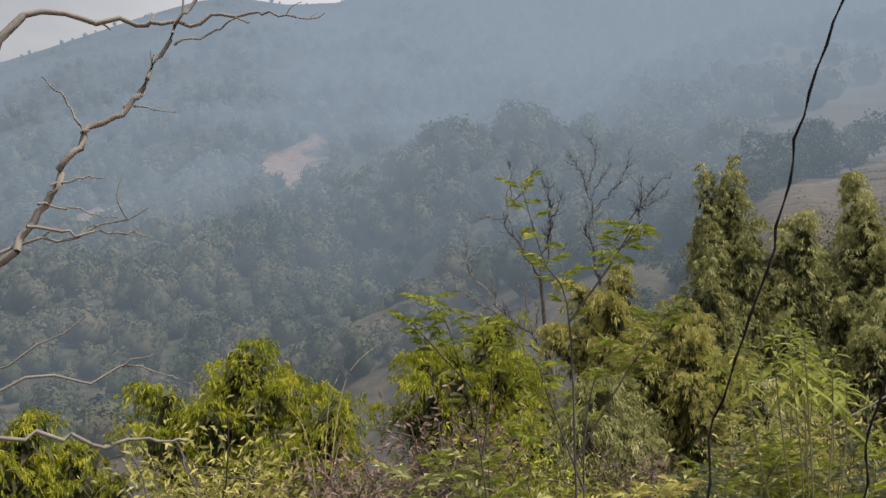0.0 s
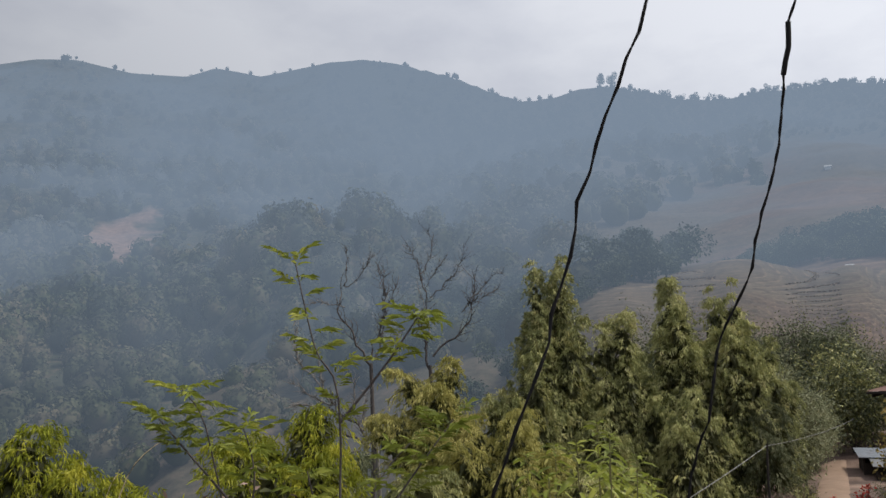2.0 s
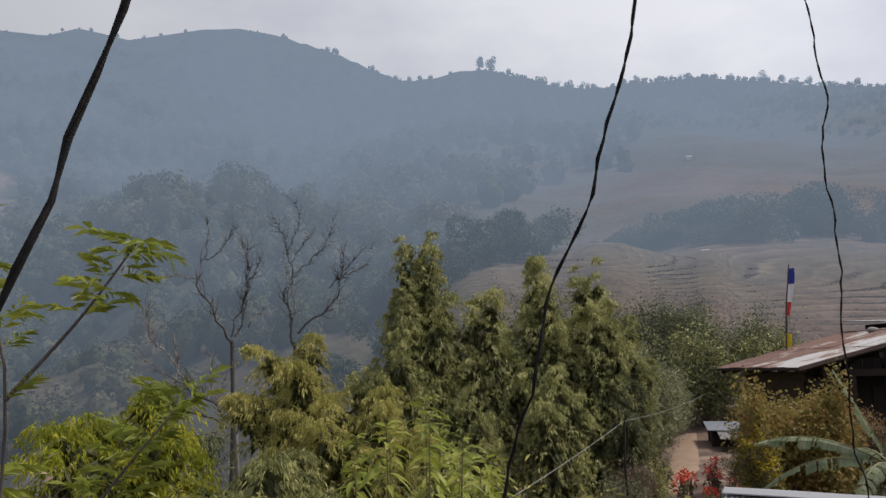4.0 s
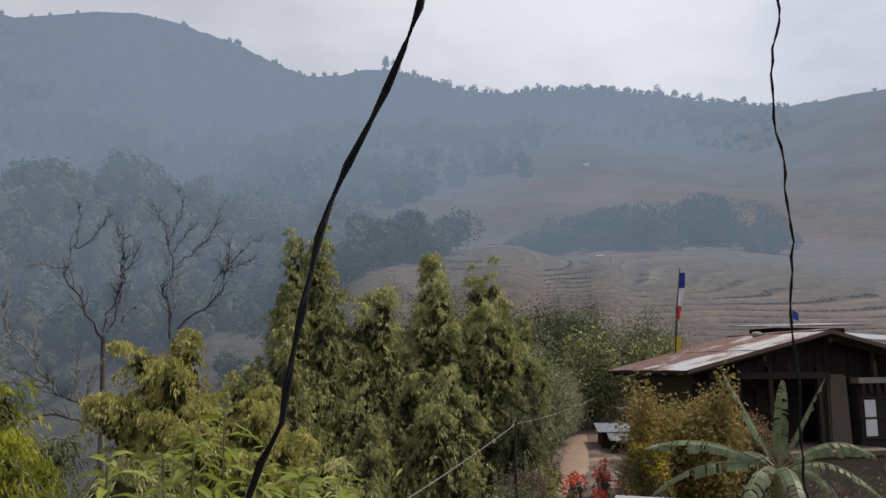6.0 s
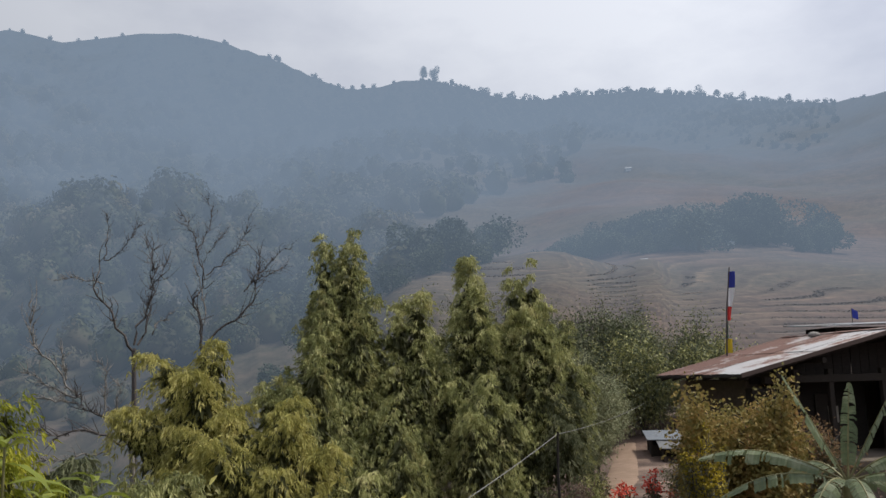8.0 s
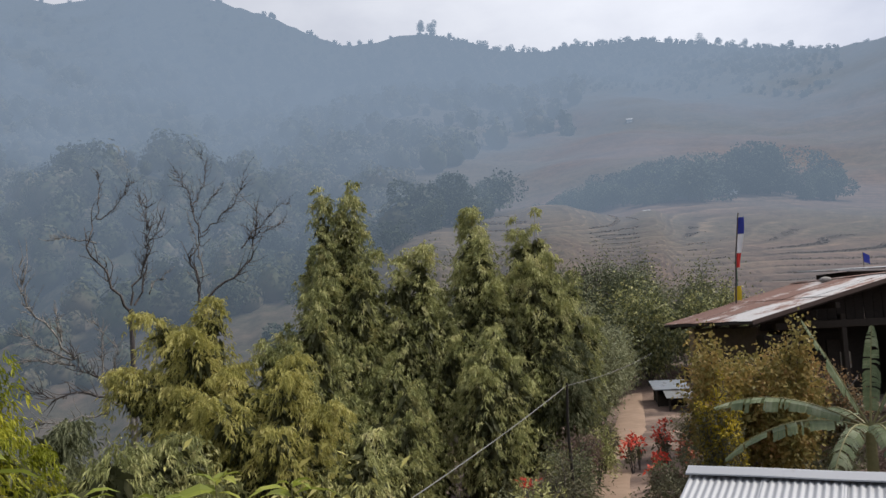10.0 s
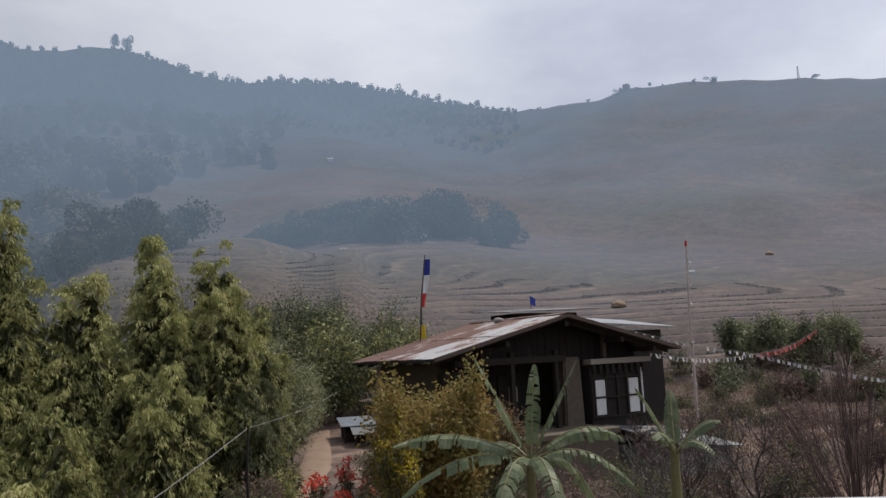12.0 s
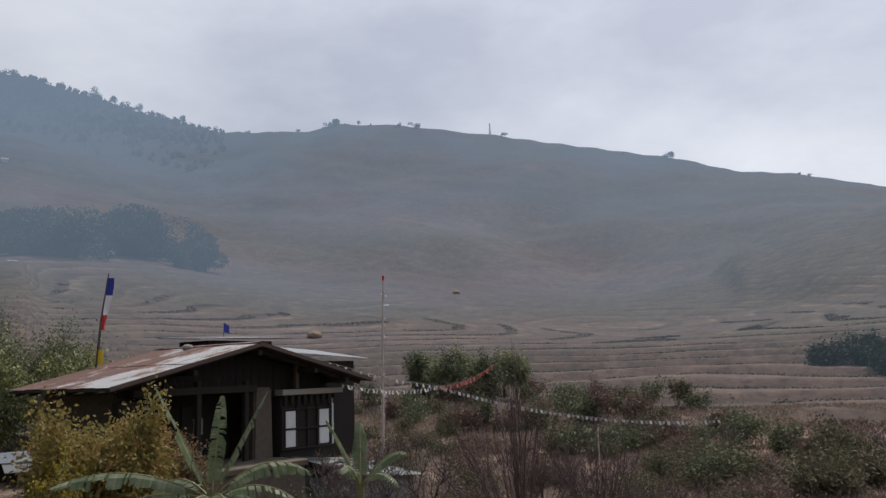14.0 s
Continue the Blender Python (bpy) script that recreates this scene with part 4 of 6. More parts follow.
PALE = (FLAG[1], cloth("faded_cloth", (0.55, 0.52, 0.45)), FLAG[1], cloth("grey_cloth", (0.36, 0.36, 0.38)))
ORNG = cloth("orange_red_cloth", (0.42, 0.08, 0.06))
J = (35.6, 19.0, 4.45)
flag_line((28.4, 19.6, 4.75), J, 0.22, 26, PALE, 0.13, "cord hung with small faded white flags")
flag_line(J, (40.6, 7.8, 2.6), 0.55, 62, PALE, 0.125, "long sagging cord hung with small pale flags")
flag_line((29.6, 21.0, 5.6), J, 0.1, 16, PALE, 0.13, "cord hung with small faded white flags")
flag_line(J, (41.5, 18.6, 5.4), 0.25, 26, (ORNG, cloth("faded_red_cloth", (0.40, 0.11, 0.12)), ORNG), 0.17, "cord hung with red and orange cloths")
thin_pole("flag_post", J[0], J[1], J[2] + 0.05, 0.02, M_TWIG, "slim post where the flag cords meet", "post")
thin_pole("flag_post", 36.6, 12.3, 2.7, 0.04, M_PALEPOLE, "slim leaning pale post under the flag cord", "post", (0.15, 0))
thin_pole("flag_post", 41.5, 18.6, 5.45, 0.02, M_TWIG, "slim post holding the red cloths", "post")


# ---- plants ----
def lances(base, way, length, ratio, rng, sag=0.3):
    """Long leaves close to the eye: folded along the rib, bent down in two steps."""
    n = len(base)
    way = unit(way)
    side = unit(np.cross(way, np.array((0, 0, 1.0)) + 0.25 * rng.normal(size=(n, 3))))
    up = np.cross(side, way)
    length = np.broadcast_to(length, n)[:, None]
    w = length * ratio
    down = np.array((0, 0, -1.0))

    def rib(t):
        return base + way * length * t + down * length * sag * t * t

    a, b = rib(0.32), rib(0.68)
    v = np.stack([base, a + side * w * 0.5 + up * w * 0.15, a, a - side * w * 0.5 + up * w * 0.15, b + side * w * 0.4 + up * w * 0.12, b, b - side * w * 0.4 + up * w * 0.12, rib(1.0)], 1)
    tri = np.array(((0, 1, 2), (0, 2, 3), (1, 4, 5), (1, 5, 2), (2, 5, 6), (2, 6, 3), (4, 7, 5), (5, 7, 6)))
    return v.reshape(-1, 3), (np.arange(n)[:, None, None] * 8 + tri).reshape(-1, 3)


def bamboo(x, y, top, spread, culms, seed, material, label, round_top=False, full=1.0, lean=(0.0, 0.0), leaf=1.0):
    """A clump: jointed culms from a tight foot, each joint with drooping sprays of narrow leaves, and gaps where the sprays thin out."""
    rng = np.random.default_rng(seed)
    z = land_z(x, y)
    h = top - z
    b = empty("bamboo_clump", x, y, z, label, "bamboo", "bamboo clumps")
    base, way, size = [], [], []
    inner, inner_way = [], []
    t = np.linspace(0, 1, 16)
    for c in range(culms):
        a = c * 2.4 + rng.uniform(-0.5, 0.5)
        out = np.array((np.cos(a), np.sin(a), 0))
        far_k = 0.0 if c == 0 else (c / culms) ** (0.7 if round_top else 1.05)
        hh = h * (1.0 - (0.30 if round_top else 0.32) * far_k) * (0.99 if c == 0 else rng.uniform(0.84, 1.01))
        nod = out * (0.5 if round_top else 0.14) + rng.normal(0, 0.1, 3) * np.array((1, 1, 0))
        pts = out * rng.uniform(0.05, 0.35) + (out * far_k * spread + np.array((lean[0], lean[1], 0)))[None] * (t**1.6)[:, None]
        pts = pts + np.array((0, 0, 1.0)) * (hh * (t - (0.10 if round_top else 0.0) * t**6))[:, None] + nod * (t**6)[:, None]
        pts[0, 2] = -0.2
        v, f = tubes([(pts, 0.026 * (1 - 0.88 * t))], 5)
        np_mesh("culm", v, f, M_CULM, b, True)
        # sprays at the joints
        n = int(hh / 0.2 * (3.7 if round_top else 3.3) * full)
        u = 0.10 + 0.90 * rng.random(n) ** 0.82
        at = np.stack([np.interp(u, t, pts[:, k]) for k in range(3)], -1)
        thin = fbm(at[:, 0] * 1.1 + x, at[:, 2] * 0.9 + at[:, 1] * 0.7, 3, seed % 7 + 1.0)
        keep = thin > (-0.26 if round_top else -0.19) + 0.14 * np.maximum(0, 0.4 - u)
        u, at = u[keep], at[keep]
        n = len(u)
        az = rng.uniform(0, 2 * np.pi, n)
        o = np.stack([np.cos(az), np.sin(az), np.zeros(n)], -1)
        shape = np.sqrt(np.maximum(1 - (1.8 * u - 0.85) ** 2, 0.05)) if round_top else np.minimum(1, (1.03 - u) / 0.42) ** 0.7
        L = (0.2 + 0.82 * shape) * rng.uniform(0.55, 1.2, n)
        g, m = 8, 6
        sg = np.linspace(0.25, 1.0, g)[None] * rng.uniform(0.9, 1.08, (n, g))
        rib = at[:, None] + o[:, None] * (L[:, None] * sg * 0.82)[..., None] + np.array((0, 0, 1.0)) * (L[:, None] * (0.5 * sg - 0.85 * sg**2))[..., None]
        rib = rib + rng.normal(0, 0.035, (n, g, 3))
        bb = rib[:, :, None] + rng.normal(0, 0.025, (n, g, m, 3))
        fall = np.array((0, 0, -1.0)) * rng.uniform(0.35, 1.0, (n, g, m))[..., None]
        ww = o[:, None, None] * 0.45 + fall + rng.normal(0, 0.42, (n, g, m, 3))
        base.append(bb.reshape(-1, 3))
        way.append(ww.reshape(-1, 3))
        size.append(rng.uniform(0.075, 0.15, n * g * m))
        # dark leaves along the culm: the clump's inner shade put into leaf colour
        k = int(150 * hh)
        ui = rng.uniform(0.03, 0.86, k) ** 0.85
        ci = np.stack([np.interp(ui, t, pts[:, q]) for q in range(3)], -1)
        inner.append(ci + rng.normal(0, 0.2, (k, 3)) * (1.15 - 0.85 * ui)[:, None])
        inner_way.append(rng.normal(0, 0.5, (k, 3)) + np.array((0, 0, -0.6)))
    base, way, size = np.concatenate(base), np.concatenate(way), np.concatenate(size) * leaf
    base[:, 2] = np.maximum(base[:, 2], 0.1)
    v, f = leaves(base, way, size, size * 0.23, rng)
    np_mesh("foliage", v, f, material, b)
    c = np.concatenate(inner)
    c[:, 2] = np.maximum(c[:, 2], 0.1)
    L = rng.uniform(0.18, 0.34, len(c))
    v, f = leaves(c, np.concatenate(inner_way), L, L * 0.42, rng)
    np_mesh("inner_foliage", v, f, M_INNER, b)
    return b


def shrub(x, y, top, rad, count, seed, material, label, leaf=0.12, ratio=0.45, name="shrub", category="shrub", group="", stems=9, foot=None, fill=0.35, bark=M_TWIG, under=None):
    """Forking stems with leaves round their ends, in a lumpy crown."""
    rng = np.random.default_rng(seed)
    z = land_z(x, y) if foot is None else foot
    h = top - z
    s = empty(name, x, y, z, label, category, group)
    paths, ends = [], []
    for i in range(stems):
        a = rng.uniform(0, 2 * np.pi)
        e = np.array((np.cos(a), np.sin(a), 0)) * rad * rng.uniform(0.15, 0.85) + np.array((0, 0, h * rng.uniform(0.55, 0.93)))
        mid = e * 0.5 + np.array((0, 0, h * 0.12)) + rng.normal(0, 0.06 * rad, 3)
        pts = bend([(0, 0, -0.15), mid, e], 8)
        paths.append((pts, np.linspace(0.022, 0.006, 8) * (0.5 + h * 0.25)))
        for k in range(3):
            st = pts[rng.integers(3, 7)]
            e2 = st + (e - st) * 0.6 + rng.normal(0, 0.3 * rad, 3)
            paths.append((bend([st, (st + e2) / 2 + rng.normal(0, 0.05, 3), e2], 5), np.linspace(0.010, 0.004, 5) * (0.5 + h * 0.25)))
            ends += [e2, e]
    for i in range(stems):
        v, f = tubes(paths[i * 4 : i * 4 + 4], 4)
        np_mesh("stem", v, f, bark, s, True)
    ends = np.array(ends)
    c = ends[rng.integers(0, len(ends), count)] * rng.uniform(1 - fill, 1.02, (count, 1)) + rng.normal(0, 0.17 * rad, (count, 3))
    c[:, 2] = np.maximum(c[:, 2], 0.05)
    w = unit(c - np.array((0, 0, h * 0.45))) * 0.6 + rng.normal(0, 0.6, (count, 3)) + np.array((0, 0, -0.15))
    L = leaf * rng.uniform(0.6, 1.25, count)
    v, f = leaves(c, w, L, L * ratio, rng, 0.15)
    np_mesh("foliage", v, f, material, s)
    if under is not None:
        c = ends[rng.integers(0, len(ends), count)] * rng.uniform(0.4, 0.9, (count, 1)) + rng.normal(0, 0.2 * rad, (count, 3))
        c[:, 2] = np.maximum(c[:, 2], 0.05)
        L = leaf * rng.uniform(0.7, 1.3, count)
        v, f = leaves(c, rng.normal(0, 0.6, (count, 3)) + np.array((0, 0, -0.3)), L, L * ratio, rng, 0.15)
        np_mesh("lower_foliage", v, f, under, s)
    return s


def bare_tree(x, y, top, seed, label, spread=0.6, levels=5, r0=0.09, material=M_TWIG, name="bare_tree", foot=None, forks=3, category="tree", group="", lean=(0, 0)):
    rng = np.random.default_rng(seed)
    z = land_z(x, y) if foot is None else foot
    h = top - z
    t = empty(name, x, y, z, label, category, group)
    trunk, limbs = [], []

    def grow(p, d, L, r, lev, into=None):
        n = 6
        pts = [p]
        for i in range(n):
            d = unit(d + rng.normal(0, 0.16, 3) + np.array((0, 0, 0.05)))
            pts.append(pts[-1] + d * L / n)
        if lev == 1:
            into = []
            limbs.append(into)
        (trunk if lev == 0 else into).append((np.array(pts), np.linspace(r, r * 0.62, n + 1)))
        if lev < levels:
            for k in range(forks if lev < 3 else 2):
                i = n if k == 0 else rng.integers(2, n + 1)
                nd = unit(d + rng.normal(0, spread, 3) + np.array((0, 0, 0.12)))
                grow(pts[i], nd, L * rng.uniform(0.58, 0.85), max(r * 0.56, 0.007), lev + 1, into)

    grow(np.array((0, 0, -0.15)), unit(np.array((lean[0], lean[1], 1.0))), h * 0.32, r0, 0)
    v, f = tubes(trunk, 6)
    np_mesh("trunk", v, f, material, t, True)
    for ps in limbs:
        v, f = tubes(ps, 4)
        np_mesh("limb", v, f, material, t, True)
    return t


def limb(points, r0, r1, n=16):
    return bend(points, n), np.linspace(r0, r1, n)


# bamboo along the far side of the path
TALL = "tall bamboo clump with drooping olive-green leaves"
bamboo(8.3, 24.6, 9.35, 1.4, 14, 11, M_BAMBOO, TALL)
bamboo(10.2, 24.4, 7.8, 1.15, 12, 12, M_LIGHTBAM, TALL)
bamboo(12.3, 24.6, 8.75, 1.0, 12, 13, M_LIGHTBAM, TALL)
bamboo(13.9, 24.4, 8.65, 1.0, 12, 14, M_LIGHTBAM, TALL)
bamboo(15.3, 25.0, 6.9, 1.4, 10, 15, M_BAMBOO, TALL)
MID = "broad bamboo clump with dense drooping leaves"
bamboo(6.5, 22.4, 6.2, 1.4, 11, 16, M_BAMBOO, MID)
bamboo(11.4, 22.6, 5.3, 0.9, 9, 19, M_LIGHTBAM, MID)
bamboo(14.5, 24.0, 4.9, 1.3, 10, 27, M_DARK, MID)
bamboo(8.4, 21.6, 4.6, 1.2, 9, 17, M_BAMBOO, MID)
bamboo(7.0, 20.2, 3.4, 1.0, 8, 18, M_LIGHTBAM, MID, True)
LOW = "low spreading bamboo with dark drooping leaves"
bamboo(1.3, 18.4, 4.2, 1.7, 11, 28, M_DARK, LOW, True)
bamboo(2.9, 17.4, 3.9, 1.5, 10, 29, M_BAMBOO, LOW, True)
GOLD = "rounded bamboo clump with yellowed leaves"
bamboo(4.9, 21.8, 6.7, 1.2, 12, 20, M_GOLD, GOLD, True, 1.1, (-1.2, 0))
bamboo(5.6, 20.0, 5.2, 1.3, 12, 21, M_GOLD, GOLD, True, 1.1, (-0.5, 0))
LIME = "fresh yellow-green bamboo clump on the slope"
bamboo(-3.7, 13.8, 5.15, 1.4, 12, 22, M_LIME, LIME, True, 1.15, leaf=0.85)
bamboo(-2.3, 13.2, 4.1, 0.7, 8, 23, M_LIME, LIME, True, 1.15, leaf=0.85)
bamboo(0.35, 14.4, 5.5, 1.05, 11, 24, M_LIME, LIME, True, 1.15, leaf=0.85)
bamboo(-6.6, 12.6, 4.2, 1.5, 10, 25, M_LIME, LIME, True, 1.1, leaf=0.85)
bamboo(1.9, 13.6, 4.2, 1.2, 10, 26, M_BAMBOO, LOW, True, 1.0, leaf=0.85)

# shrubs between bamboo and path
DARKS = "dense dark green shrub beside the path"
for i, (x, y, top, rad) in enumerate(((15.9, 28.0, 5.9, 1.8), (18.4, 30.8, 6.4, 2.0), (15.2, 25.6, 4.6, 1.2), (16.0, 27.8, 4.6, 1.3), (18.4, 31.0, 4.4, 1.6), (21.4, 35.0, 7.0, 2.2), (23.6, 38.6, 7.4, 2.4), (26.4, 43.2, 7.6, 2.4), (20.6, 33.6, 4.6, 1.6), (24.0, 37.6, 4.2, 1.6), (24.7, 37.1, 5.9, 1.5), (28.6, 41.8, 5.7, 1.4), (22.0, 33.6, 5.4, 1.2))):
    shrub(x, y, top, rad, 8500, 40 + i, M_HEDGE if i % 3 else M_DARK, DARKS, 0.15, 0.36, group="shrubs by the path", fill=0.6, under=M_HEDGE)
for i, (x, y, top, rad) in enumerate(((26, 46, 9.0, 3.0), (34.2, 52.5, 11.3, 3.2), (23.5, 50, 10.0, 3.2), (38.0, 52, 9.4, 3.0), (37.7, 46.1, 8.3, 2.8), (33.0, 44.5, 7.6, 2.6), (36.5, 41.5, 7.0, 2.4), (35.6, 50.0, 9.6, 2.4))):
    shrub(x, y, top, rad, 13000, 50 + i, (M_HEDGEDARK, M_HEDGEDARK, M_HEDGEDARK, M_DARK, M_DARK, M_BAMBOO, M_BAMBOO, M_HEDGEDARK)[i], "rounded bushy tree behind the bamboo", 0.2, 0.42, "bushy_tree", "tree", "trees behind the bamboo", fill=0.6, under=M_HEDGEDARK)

# garden in front of the house
TURNING = "leafy shrub with green and orange-brown leaves"
shrub(14.3, 17.0, 5.15, 0.85, 11000, 60, M_ORANGE, TURNING, 0.1, 0.6, fill=0.45, under=M_ORANGE)
shrub(15.2, 16.4, 5.05, 0.85, 11000, 65, M_ORANGE, TURNING, 0.1, 0.6, fill=0.45, under=M_ORANGE)
shrub(16.1, 17.2, 4.7, 0.9, 11000, 61, M_ORANGE, TURNING, 0.1, 0.6, fill=0.45, under=M_ORANGE)
shrub(17.4, 16.9, 4.1, 0.8, 3800, 62, M_RUSSET, "thin shrub with rusty brown leaves", 0.08, 0.5, under=M_BANK)
for i, (dx, dy, top) in enumerate(((0.0, 0.0, 4.15), (0.18, -0.14, 3.9), (-0.14, 0.12, 3.75), (0.08, 0.2, 3.5), (-0.05, -0.24, 3.3))):
    shrub(12.85 + dx, 15.55 + dy, top, 0.24, 2200, 63 + 4 * i, M_YELLOW, "upright bush covered with yellow flowers", 0.06, 0.5, "flowering_bush", "bush", "yellow flowering bushes", 5, fill=0.7, under=M_BANK)
REDS = "poinsettia bush with bright red bracts"
for i, (x, y, top, rad) in enumerate(((16.3, 23.3, 1.75, 0.32), (16.75, 23.6, 1.85, 0.25), (18.0, 23.9, 2.15, 0.34), (18.4, 24.6, 2.0, 0.3), (16.6, 22.4, 1.35, 0.2), (15.4, 21.0, 1.3, 0.3), (17.3, 21.9, 1.75, 0.45), (16.5, 20.6, 1.6, 0.35), (11.2, 20.0, 1.75, 0.3), (17.0, 23.0, 1.2, 0.2))):
    shrub(x, y, top, rad, int(40 + 150 * rad), 70 + i, M_RED if i not in (6, 7) else M_SALMON, REDS, 0.15, 0.42, "poinsettia", "bush", "poinsettias by the path", 5, fill=0.05, under=M_BANK)
for i, (x, y, top, rad) in enumerate(((13.3, 17.4, 2.0, 0.5), (14.8, 17.4, 2.4, 0.8), (16.4, 16.4, 2.2, 0.8), (12.0, 15.6, 2.2, 0.6), (18.0, 15.8, 2.3, 0.9), (19.6, 15.0, 2.2, 0.9), (15.0, 18.6, 1.9, 0.5), (16.4, 20.2, 1.5, 0.5), (17.2, 21.4, 1.6, 0.7), (18.8, 22.4, 1.9, 1.0), (11.0, 14.6, 2.0, 0.6), (17.0, 19.6, 2.2, 0.8), (14.8, 15.0, 2.2, 0.8), (16.2, 13.8, 2.2, 0.8), (18.0, 13.0, 2.2, 0.9), (19.6, 24.4, 2.0, 0.9), (13.9, 18.6, 1.7, 0.45), (14.7, 19.8, 1.5, 0.45), (12.2, 16.6, 2.0, 0.5), (17.9, 17.9, 2.4, 0.8), (20.4, 25.6, 2.0, 0.8))):
    shrub(x, y, top, rad, 2200, 80 + i, (M_BANK, M_BROWN, M_DARK)[i % 3], "tangled low garden bush", 0.1, 0.3, group="garden bushes")
# weeds along the bamboo side of the path
for i in range(19):
    t = i / 21
    x, y = 7.6 + 10.0 * t, 14.2 + 12.6 * t + 0.6 * math.sin(i * 2.1)
    shrub(x, y, land_z(x, y) + 0.7 + 0.5 * (i % 3), 0.6, 1500, 700 + i, (M_DARK, M_BANK, M_BAMBOO, M_BROWN)[i % 4], "dark weeds crowding the edge of the path", 0.11, 0.26, "path_weeds", "bush", "weeds by the path", 7)


# ---- banana plant ----
def banana(x, y, leaves_at, seed, label):
    """leaves_at: bearing, length, start slope, drop for each leaf."""
    rng = np.random.default_rng(seed)
    z = land_z(x, y)
    b = empty("banana_plant", x, y, z, label, "banana plant")
    h = 2.2
    v, f = tubes([(np.array([(0, 0, -0.2), (0.03, 0, 0.6), (0.0, 0.03, 1.2), (0, 0, h)]), (0.13, 0.12, 0.1, 0.07))], 9)
    np_mesh("stem", v, f, M_CULM, b, True)
    for az, L, up, drop, wide in leaves_at:
        d = np.array((math.sin(radians(az)), math.cos(radians(az)), 0))
        n = 26
        t = np.linspace(0, 1, n)
        rib = np.array((0, 0, h - 0.1)) + d * (L * t * math.cos(up))[:, None] + np.array((0, 0, 1.0)) * (L * t * math.sin(up) - drop * t**2.2)[:, None]
        side = np.cross(d, (0, 0, 1.0))
        vr, fr = tubes([(rib, np.linspace(0.022, 0.005, n))], 5)
        leaf = np_mesh("leaf_rib", vr, fr, M_CULM, b, True)
        vs, fs = [], []
        tang = unit(np.gradient(rib, axis=0))
        for s in (-1, 1):
            droop = rng.uniform(0.6, 1.0)
            for i in range(60):
                u0 = 0.16 + 0.84 * i / 60
                u1 = u0 + 0.84 / 60 * rng.uniform(0.92, 1.04)
                if rng.random() < 0.13:
                    droop = rng.uniform(0.3, 1.8)
                    continue
                w = 0.72 * wide * math.sin(math.pi * min(u0 * 0.86 + 0.1, 1)) ** 0.6 * rng.uniform(0.95, 1.0)
                fold = droop + 0.06 * rng.normal()
                for u in (u0, u1):
                    p0 = np.array([np.interp(u, t, rib[:, q]) for q in range(3)])
                    tg = np.array([np.interp(u, t, tang[:, q]) for q in range(3)])
                    up_n = np.cross(side, tg)
                    p1 = p0 + side * s * w * 0.55 - up_n * 0 - np.array((0, 0, 1.0)) * w * 0.16 * fold + tg * w * 0.12
                    p2 = p0 + side * s * w * 0.9 - np.array((0, 0, 1.0)) * w * 0.6 * fold + tg * w * 0.25
                    vs += [p0, p1, p2]
                m = len(vs) - 6
                fs += [(m, m + 1, m + 4, m + 3), (m + 1, m + 2, m + 5, m + 4)]
        np_mesh("leaf_blade", vs, fs, M_BANANA, b)
    return b


banana(13.3, 12.75, ((-40, 2.1, 1.15, 0.15, 0.3), (75, 1.8, 1.36, 0.15, 0.22), (138, 2.0, 1.12, 0.15, 0.26), (-45, 2.7, 0.55, 1.05, 0.34), (-62, 2.4, 0.35, 1.2, 0.32), (128, 2.2, 0.75, 1.2, 0.34), (150, 1.9, 0.5, 1.3, 0.3), (10, 1.9, 0.6, 1.2, 0.3), (215, 1.8, 0.45, 1.5, 0.3), (-110, 1.9, 0.4, 1.5, 0.3), (95, 1.7, 0.3, 1.5, 0.26)), 5, "banana plant with torn grey-green arching leaves")
banana(15.3, 11.2, ((60, 1.5, 1.2, 0.3, 0.22), (140, 1.5, 1.0, 0.7, 0.22), (-40, 1.6, 1.2, 0.3, 0.2), (200, 1.4, 0.8, 0.9, 0.2), (-100, 1.5, 0.9, 0.8, 0.2)), 6, "small banana shoot with narrow leaves")


# ---- saplings on the bank by the camera ----
def sapling(x, y, stems, seed, label, leaf=0.12, foot=None, density=1.0, leafage=M_SAP):
    """stems: lists of points from the root up; whorls of lance leaves towards the ends."""
    rng = np.random.default_rng(seed)
    z = land_z(x, y) if foot is None else foot
    s = empty("sapling", x, y, z, label, "sapling", "saplings on the bank")
    o = np.array((x, y, z))
    paths, base, way = [], [], []
    for pts in stems:
        p = bend(np.array(pts) - o, 18)
        paths.append((p, np.linspace(0.0045, 0.0016, 18)))
        for k in range(int(13 * density)):
            u = 1 - 0.55 * (k / (13 * density)) ** 1.1
            c = np.array([np.interp(u, np.linspace(0, 1, 18), p[:, q]) for q in range(3)])
            a0 = k * 2.4 + rng.uniform(0, 1)
            d = np.array((math.cos(a0), math.sin(a0), rng.uniform(0.1, 1.0)))
            L = rng.uniform(0.045, 0.1)
            for q in range(13):
                w = (q // 2 + 1) / 7
                sd = np.cross(d, (0, 0, 1.0)) * (1 if q % 2 else -1)
                base.append(c + d * L * w - np.array((0, 0, 0.5)) * L * w * w * 0.5)
                way.append(d * 0.8 + sd * (0.7 if q < 12 else 0) + np.array((0, 0, -0.2)) + rng.normal(0, 0.15, 3))
    for pt in paths:
        v, f = tubes([pt], 5)
        np_mesh("stem", v, f, M_TWIG, s, True)
    base, way = np.array(base), np.array(way)
    L = leaf * rng.uniform(0.6, 1.2, len(base))
    v, f = leaves(base, way, L, L * 0.24, rng, 0.2)
    np_mesh("foliage", v, f, leafage, s)
    return s


